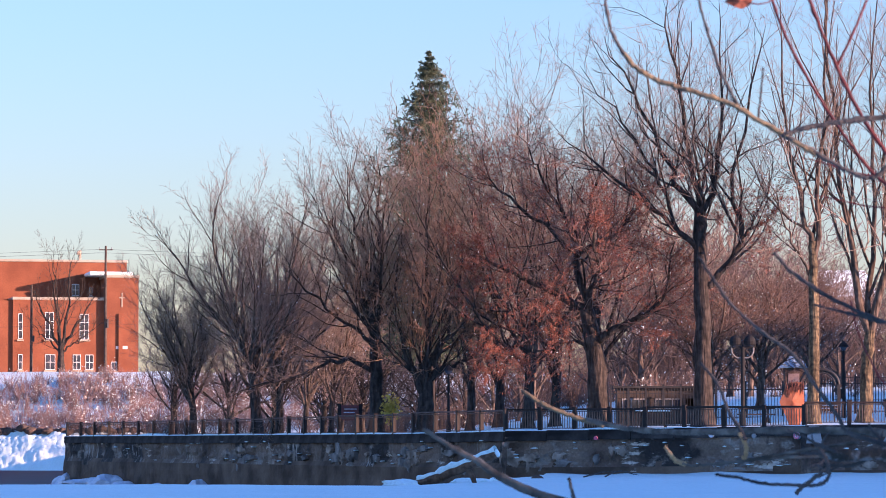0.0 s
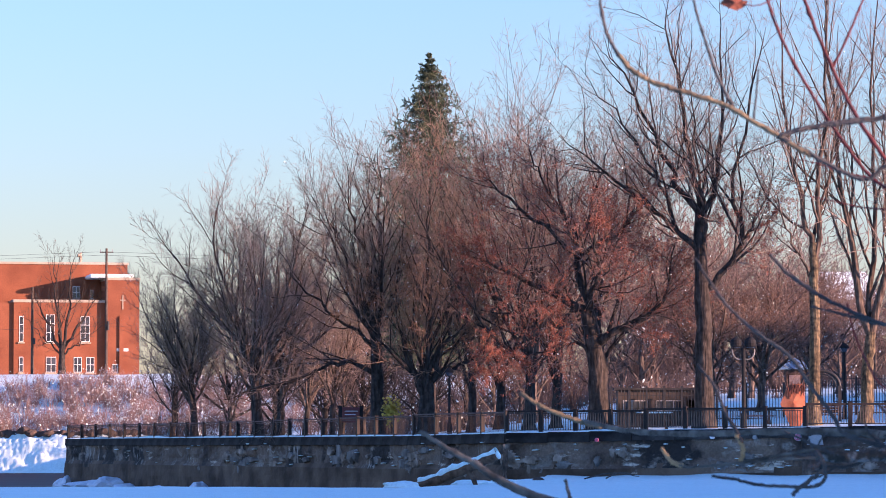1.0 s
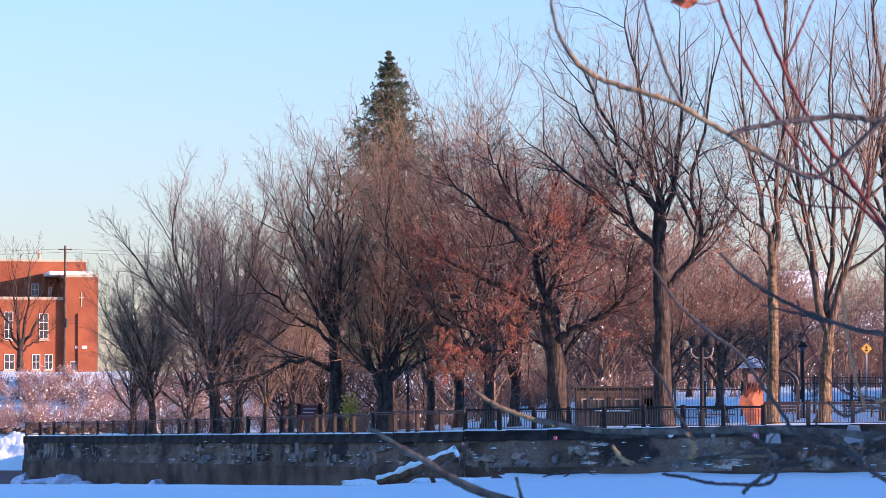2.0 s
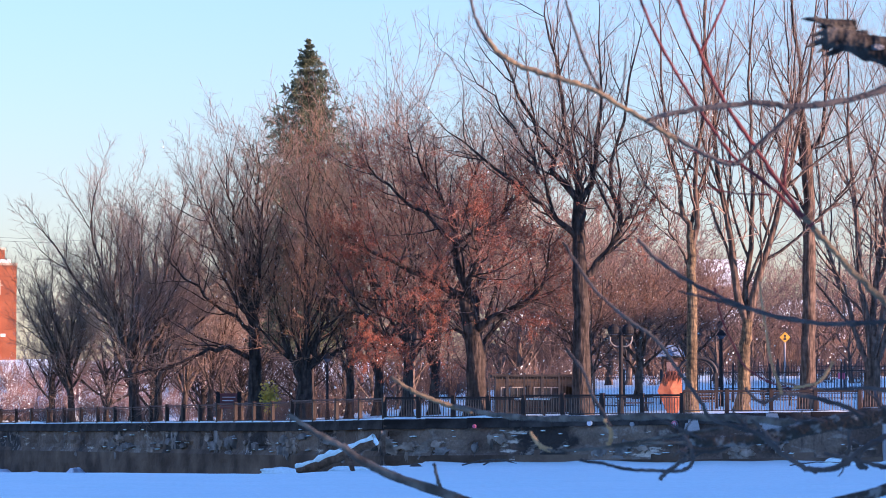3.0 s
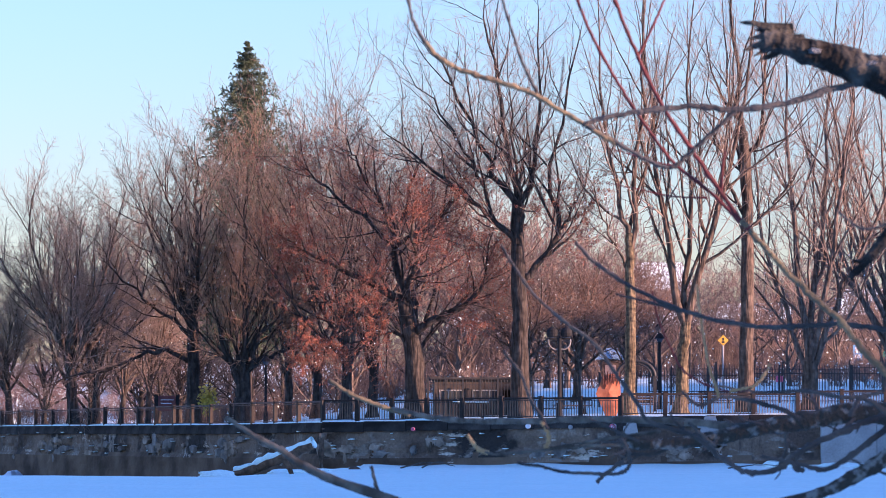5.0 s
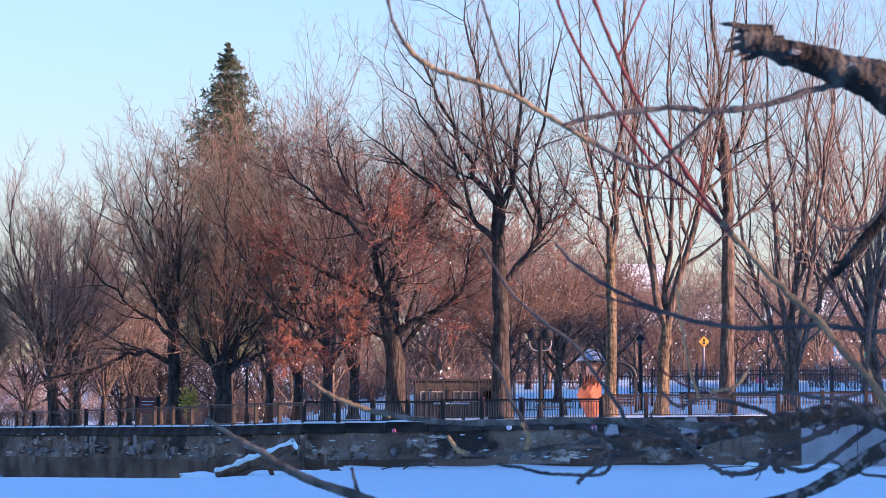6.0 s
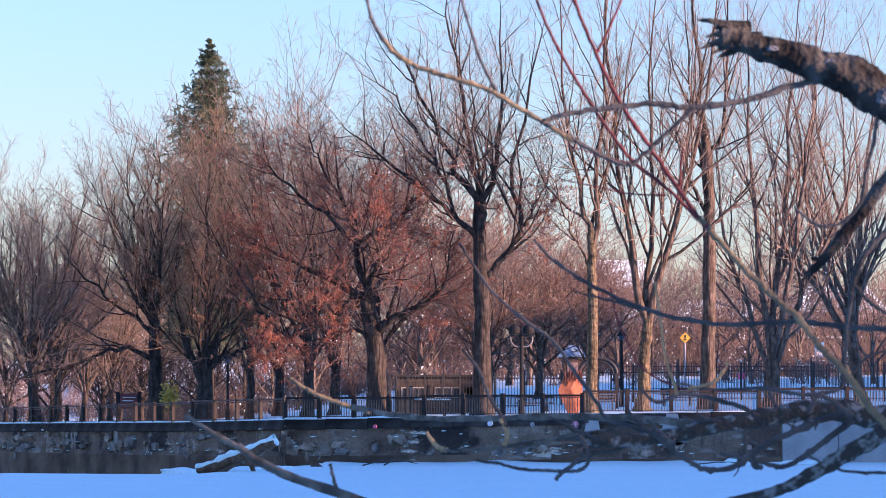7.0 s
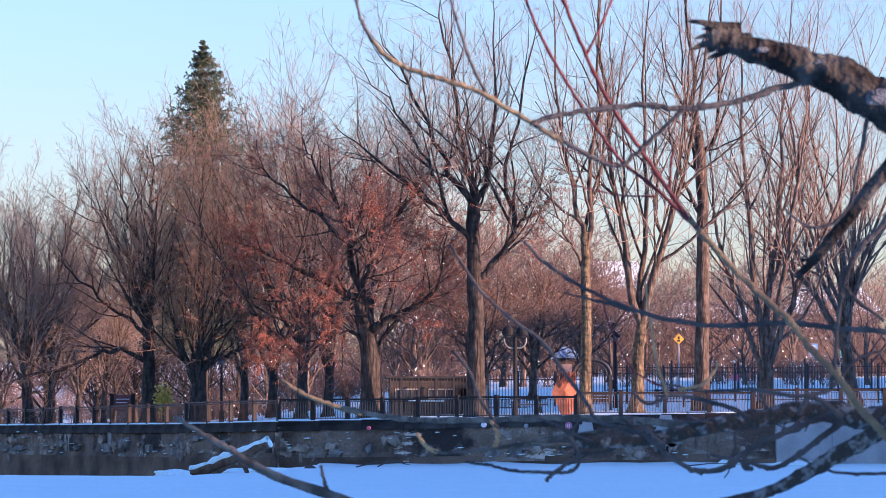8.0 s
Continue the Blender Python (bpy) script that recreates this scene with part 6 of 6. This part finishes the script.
def notice_board(x, y):
    b = empty("notice_board", Matrix.Translation((x, y, land_z(x, y) - 0.05)), "dark red notice board on two black posts", "notice board")
    for a in (-0.62, 0.62):
        part("post", boxes((a - 0.11, a + 0.11, -0.09, 0.09, 0, 1.78), (a - 0.13, a + 0.13, -0.11, 0.11, 1.78, 1.83), bevel=0.01), BLACK_BAND, b)
    pl = part("panel", boxes((-0.51, 0.51, -0.04, 0.04, 0.85, 1.75), bevel=0.01), MAROON, b)
    for k in range(3):
        part("writing_bar", boxes((-0.36, 0.4 - 0.12 * (k % 2), -0.052, -0.041, 1.5 - 0.2 * k, 1.54 - 0.2 * k)), WHITE_PAINT, pl)
    return b


MAROON = material("dark_red_panel", (0.13, 0.044, 0.042), (0.19, 0.066, 0.06), 3, 0.6, 0, 30)
notice_board(-5.45, 212)
park_bench(18.6, 178.5, -10)
park_bench(23.5, 186, 5)
red_plate = empty("fence_plate", Matrix.Translation((33.4, 231.8, land_z(33.4, 231.8))), "small red plate fixed to the inner fence", "sign")
part("plate", boxes((-0.22, 0.22, -0.06, -0.02, 0.75, 1.15), bevel=0.01), PINK, red_plate)
part("post", boxes((-0.03, 0.03, -0.03, 0.03, -0.05, 1.1)), IRON, red_plate)


def lump(name, x, y, z, sx, sy, sz, mat, seed, label, category, parent=None, group=""):
    bm = bmesh.new()
    bmesh.ops.create_icosphere(bm, subdivisions=3, radius=1.0)
    for v in bm.verts:
        q = v.co * 1.4 + Vector((seed * 3.1, 0, 0))
        v.co *= 1 + 0.35 * noise.noise(q) + 0.14 * noise.noise(q * 3)
        v.co = Vector((v.co.x * sx, v.co.y * sy, v.co.z * sz))
    me = bpy.data.meshes.new(name)
    bm.to_mesh(me)
    bm.free()
    me.materials.append(mat)
    ob = new(name, me)
    ob.matrix_world = Matrix.Translation((x, y, z))
    return tagged(ob, label, category, group)


LOG_BARK = material("log_bark", (0.09, 0.055, 0.036), (0.2, 0.125, 0.08), 5, 0.95, 0.6, 30)


def drift_log():
    o = empty("drift_log", Matrix.Translation((-0.84, 138, 0.1)), "snow-topped driftwood log stranded against the river wall", "log")
    rng = np.random.default_rng(2)
    p = resample([(-0.45, 2.2, -0.28), (1.15, 1.2, 0.33), (2.88, 0.0, 1.05)], 16, rng, 0.02)
    v, f = tubes(p[None], (np.linspace(0.22, 0.17, 16) * (1 + rng.normal(0, 0.04, 16)))[None], 10)
    F = [tuple(q) for q in f.tolist()] + [tuple(range(len(v) - 10, len(v)))]
    link_mesh("trunk", v, F, LOG_BARK, o)
    bm = bmesh.new()
    d = Vector(p[-1] - p[-2]).normalized()
    cyl(bm, Vector(p[-1]) - d * 0.02, Vector(p[-1]) + d * 0.04, 0.17, 0.15, 12)
    part("cut_end", bm, SNOW, o, "snow-dusted cut end")
    s = p[2:] + np.array([-0.05, 0, 0.15])
    v, f = tubes(s[None], (np.linspace(0.18, 0.13, 14) * (1 + rng.normal(0, 0.16, 14)))[None], 8)
    link_mesh("snow_cap", v, f, SNOW, o)
    p = resample([(0.2, 1.6, 0.0), (-0.6, 1.4, -0.1), (-1.3, 1.2, -0.1)], 8, rng)
    v, f = tubes(p[None], np.linspace(0.1, 0.05, 8)[None], 8)
    link_mesh("stub", v, f, LOG_BARK, o)
    p = resample([(1.7, 0.8, 0.55), (1.95, 0.9, 0.2), (2.1, 1.0, -0.2)], 6, rng)
    v, f = tubes(p[None], np.linspace(0.12, 0.08, 6)[None], 8)
    link_mesh("stub", v, f, LOG_BARK, o)
    return o


drift_log()
lump("snow_mound", -1.6, 137.2, 0.02, 0.75, 0.7, 0.18, SNOW, 1, "smooth snow mound beside the driftwood", "snow", group="snow mounds")
lump("snow_mound", 1.2, 141.5, 0.0, 0.9, 0.7, 0.2, SNOW, 2, "smooth snow mound beside the driftwood", "snow", group="snow mounds")
lump("snow_mound", 2.4, 145, 0.05, 0.7, 0.6, 0.16, SNOW, 3, "smooth snow mound beside the driftwood", "snow", group="snow mounds")
lump("snow_mound", 23.2, 161.0, 0.15, 0.75, 0.6, 0.28, SNOW, 4, "snow hummock before the river wall", "snow", group="snow mounds")
lump("snow_mound", 26.5, 163.0, 0.1, 1.4, 0.6, 0.2, SNOW, 5, "snow hummock before the river wall", "snow", group="snow mounds")
lump("boulder", 4.05, 156, 0.02, 0.28, 0.25, 0.14, ROCK, 6, "small dark stone in the snow", "stone")
for k, (x, w, h) in enumerate([(-25.3, 0.6, 0.5), (-24.9, 0.4, 0.7), (-22.6, 1.6, 0.5), (-21.0, 1.4, 0.75), (-19.6, 0.8, 0.35), (-17.0, 0.5, 0.3), (-13.9, 0.6, 0.6), (-12.6, 0.7, 0.25)]):
    p, d, n = wall_frame(x)
    lump("ice_slab", p.x + n.x * 0.9, p.y + n.y * 0.9, WATER_Z + 0.1, w, 1.1, h, RUBBLE_SNOW, 20 + k, "broken snowy ice slab heaped at the wall's foot", "ice", group="ice slabs at the wall")
for k in range(44):
    x = -56 + 26 * k / 43 + rng.uniform(-0.2, 0.2)
    y = shore_y(x) + 5.2 + rng.uniform(-0.4, 0.4)
    lump("bank_rock", x, y, land_z(x, y) + 0.1, rng.uniform(0.4, 0.8), 0.6, rng.uniform(0.3, 0.55), ROCK, 40 + k, "dark brown boulder along the snowy bank", "rock", group="boulders on the far bank")
for k, (x, y, dx, dz, ln) in enumerate([(6.2, 160, 0.95, 0.18, 2.6), (7.2, 161, 0.9, -0.3, 1.6), (20.5, 158, 0.95, 0.05, 2.8), (29.5, 156, 0.98, 0.06, 3.4)]):
    z = near_z(x, y)
    pts = [(x, y, z + 0.02), (x + dx * ln * 0.5, y + 0.3, z + 0.12 + abs(dz) * ln * 0.35), (x + dx * ln, y + 0.5, z + 0.1)]
    v, f = tubes(resample(pts, 10, np.random.default_rng(k), 0.015)[None], np.linspace(0.035, 0.012, 10)[None], 6)
    tagged(link_mesh("dead_stick", v, f, TWIG_NEAR_GREY), "thin dead stick lying in the snow", "stick", "sticks in the snow")
bush_rng = np.random.default_rng(12)
bush = empty("cedar_bush", Matrix.Translation((-2.95, 203.5, land_z(-2.95, 203.5))), "small yellow-green cedar bush at a tree's foot", "bush")
pts = bush_rng.normal(0, 1, (420, 3)) * np.array([0.22, 0.22, 0.34]) + np.array([0, 0, 1.45])
v, f = quads_at(pts, 0.16, bush_rng)
link_mesh("foliage", v, f, THUJA, bush, smooth=False)["kind"] = "stuff"
v, f = tubes(np.array([[(0, 0, -0.05), (0, 0, 0.7), (0.02, 0, 1.4)]]), np.array([[0.06, 0.05, 0.02]]), 6)
link_mesh("stem", v, f, BARK_DARK, bush)

# the dry leaf and the splinters of the snapped limb
near = bpy.data.objects["near_tree"]
oz = np.array(near.matrix_world.translation)
bm = bmesh.new()
ring = [(-0.02, 0.0), (-0.012, 0.008), (-0.004, 0.006), (0.004, 0.01), (0.01, 0.004), (0.017, 0.003), (0.012, -0.004), (0.002, -0.009), (-0.008, -0.007)]
mid = bm.verts.new((0, -0.004, 0))
vs = [bm.verts.new((a, 0.004 * math.sin(a * 200), b)) for a, b in ring]
for i in range(len(vs)):
    bm.faces.new((vs[i], vs[(i + 1) % len(vs)], mid))
leaf = part("dry_leaf", bm, LEAF_DRY, near, "curled rust-brown dry leaf")
leaf.location = Vector((0.388, 4.7, 2.126)) - Vector(oz)
leaf.modifiers.new("thickness", "SOLIDIFY").thickness = 0.0008
p = resample(np.array([(0.395, 4.7, 2.126), (0.42, 4.7, 2.124), (0.45, 4.72, 2.15), (0.47, 4.76, 2.25)]) - oz, 10, bush_rng)
v, f = tubes(p[None], np.full((1, 10), 0.0009), 5)
link_mesh("leaf_stalk", v, f, TWIG_NEAR_RED, near)
SPLIT = 0.022
for k, (x0, z0, x1, z1, r) in enumerate([(0.667, 2.081, 0.625, 2.086, 0.0055), (0.667, 2.069, 0.635, 2.063, 0.005), (0.668, 2.061, 0.63, 2.048, 0.0055), (0.676, 2.055, 0.645, 2.041, 0.004), (0.668, 2.075, 0.645, 2.077, 0.004), (0.682, 2.067, 0.65, 2.071, 0.006), (0.686, 2.05, 0.652, 2.036, 0.0055)]):
    p = resample(np.array([(x0 + SPLIT + 0.03, 4.7, z0), (x0 + SPLIT, 4.695, z0), ((x0 + x1) / 2 + SPLIT, 4.69 + 0.004 * k, (z0 + z1) / 2 + 0.001), (x1 + SPLIT, 4.69, z1)]) - oz, 8, bush_rng, 0.0006)
    v, f = tubes(p[None], np.array([[r, r, r, r * 0.95, r * 0.85, r * 0.7, r * 0.5, r * 0.1]]), 6)
    link_mesh("splinter", v, f, BARK_LIMB, near)

for x, y, z, w, h in [(0.9, 4.672, 1.985, 0.019, 0.012), (0.745, 4.682, 2.048, 0.008, 0.004), (0.95, 4.668, 1.948, 0.015, 0.012), (0.822, 4.68, 2.03, 0.012, 0.005)]:
    bm = bmesh.new()
    bmesh.ops.create_icosphere(bm, subdivisions=3, radius=1.0)
    for q in bm.verts:
        q.co *= 1 + 0.4 * noise.noise(q.co * 2.2 + Vector((x * 40, 0, 0)))
        q.co = Vector((q.co.x * w, q.co.y * 0.006, q.co.z * h))
    lichen = part("lichen_patch", bm, LICHEN, near, "pale grey-blue lichen")
    lichen.location = Vector((x, y, z)) - Vector(oz)
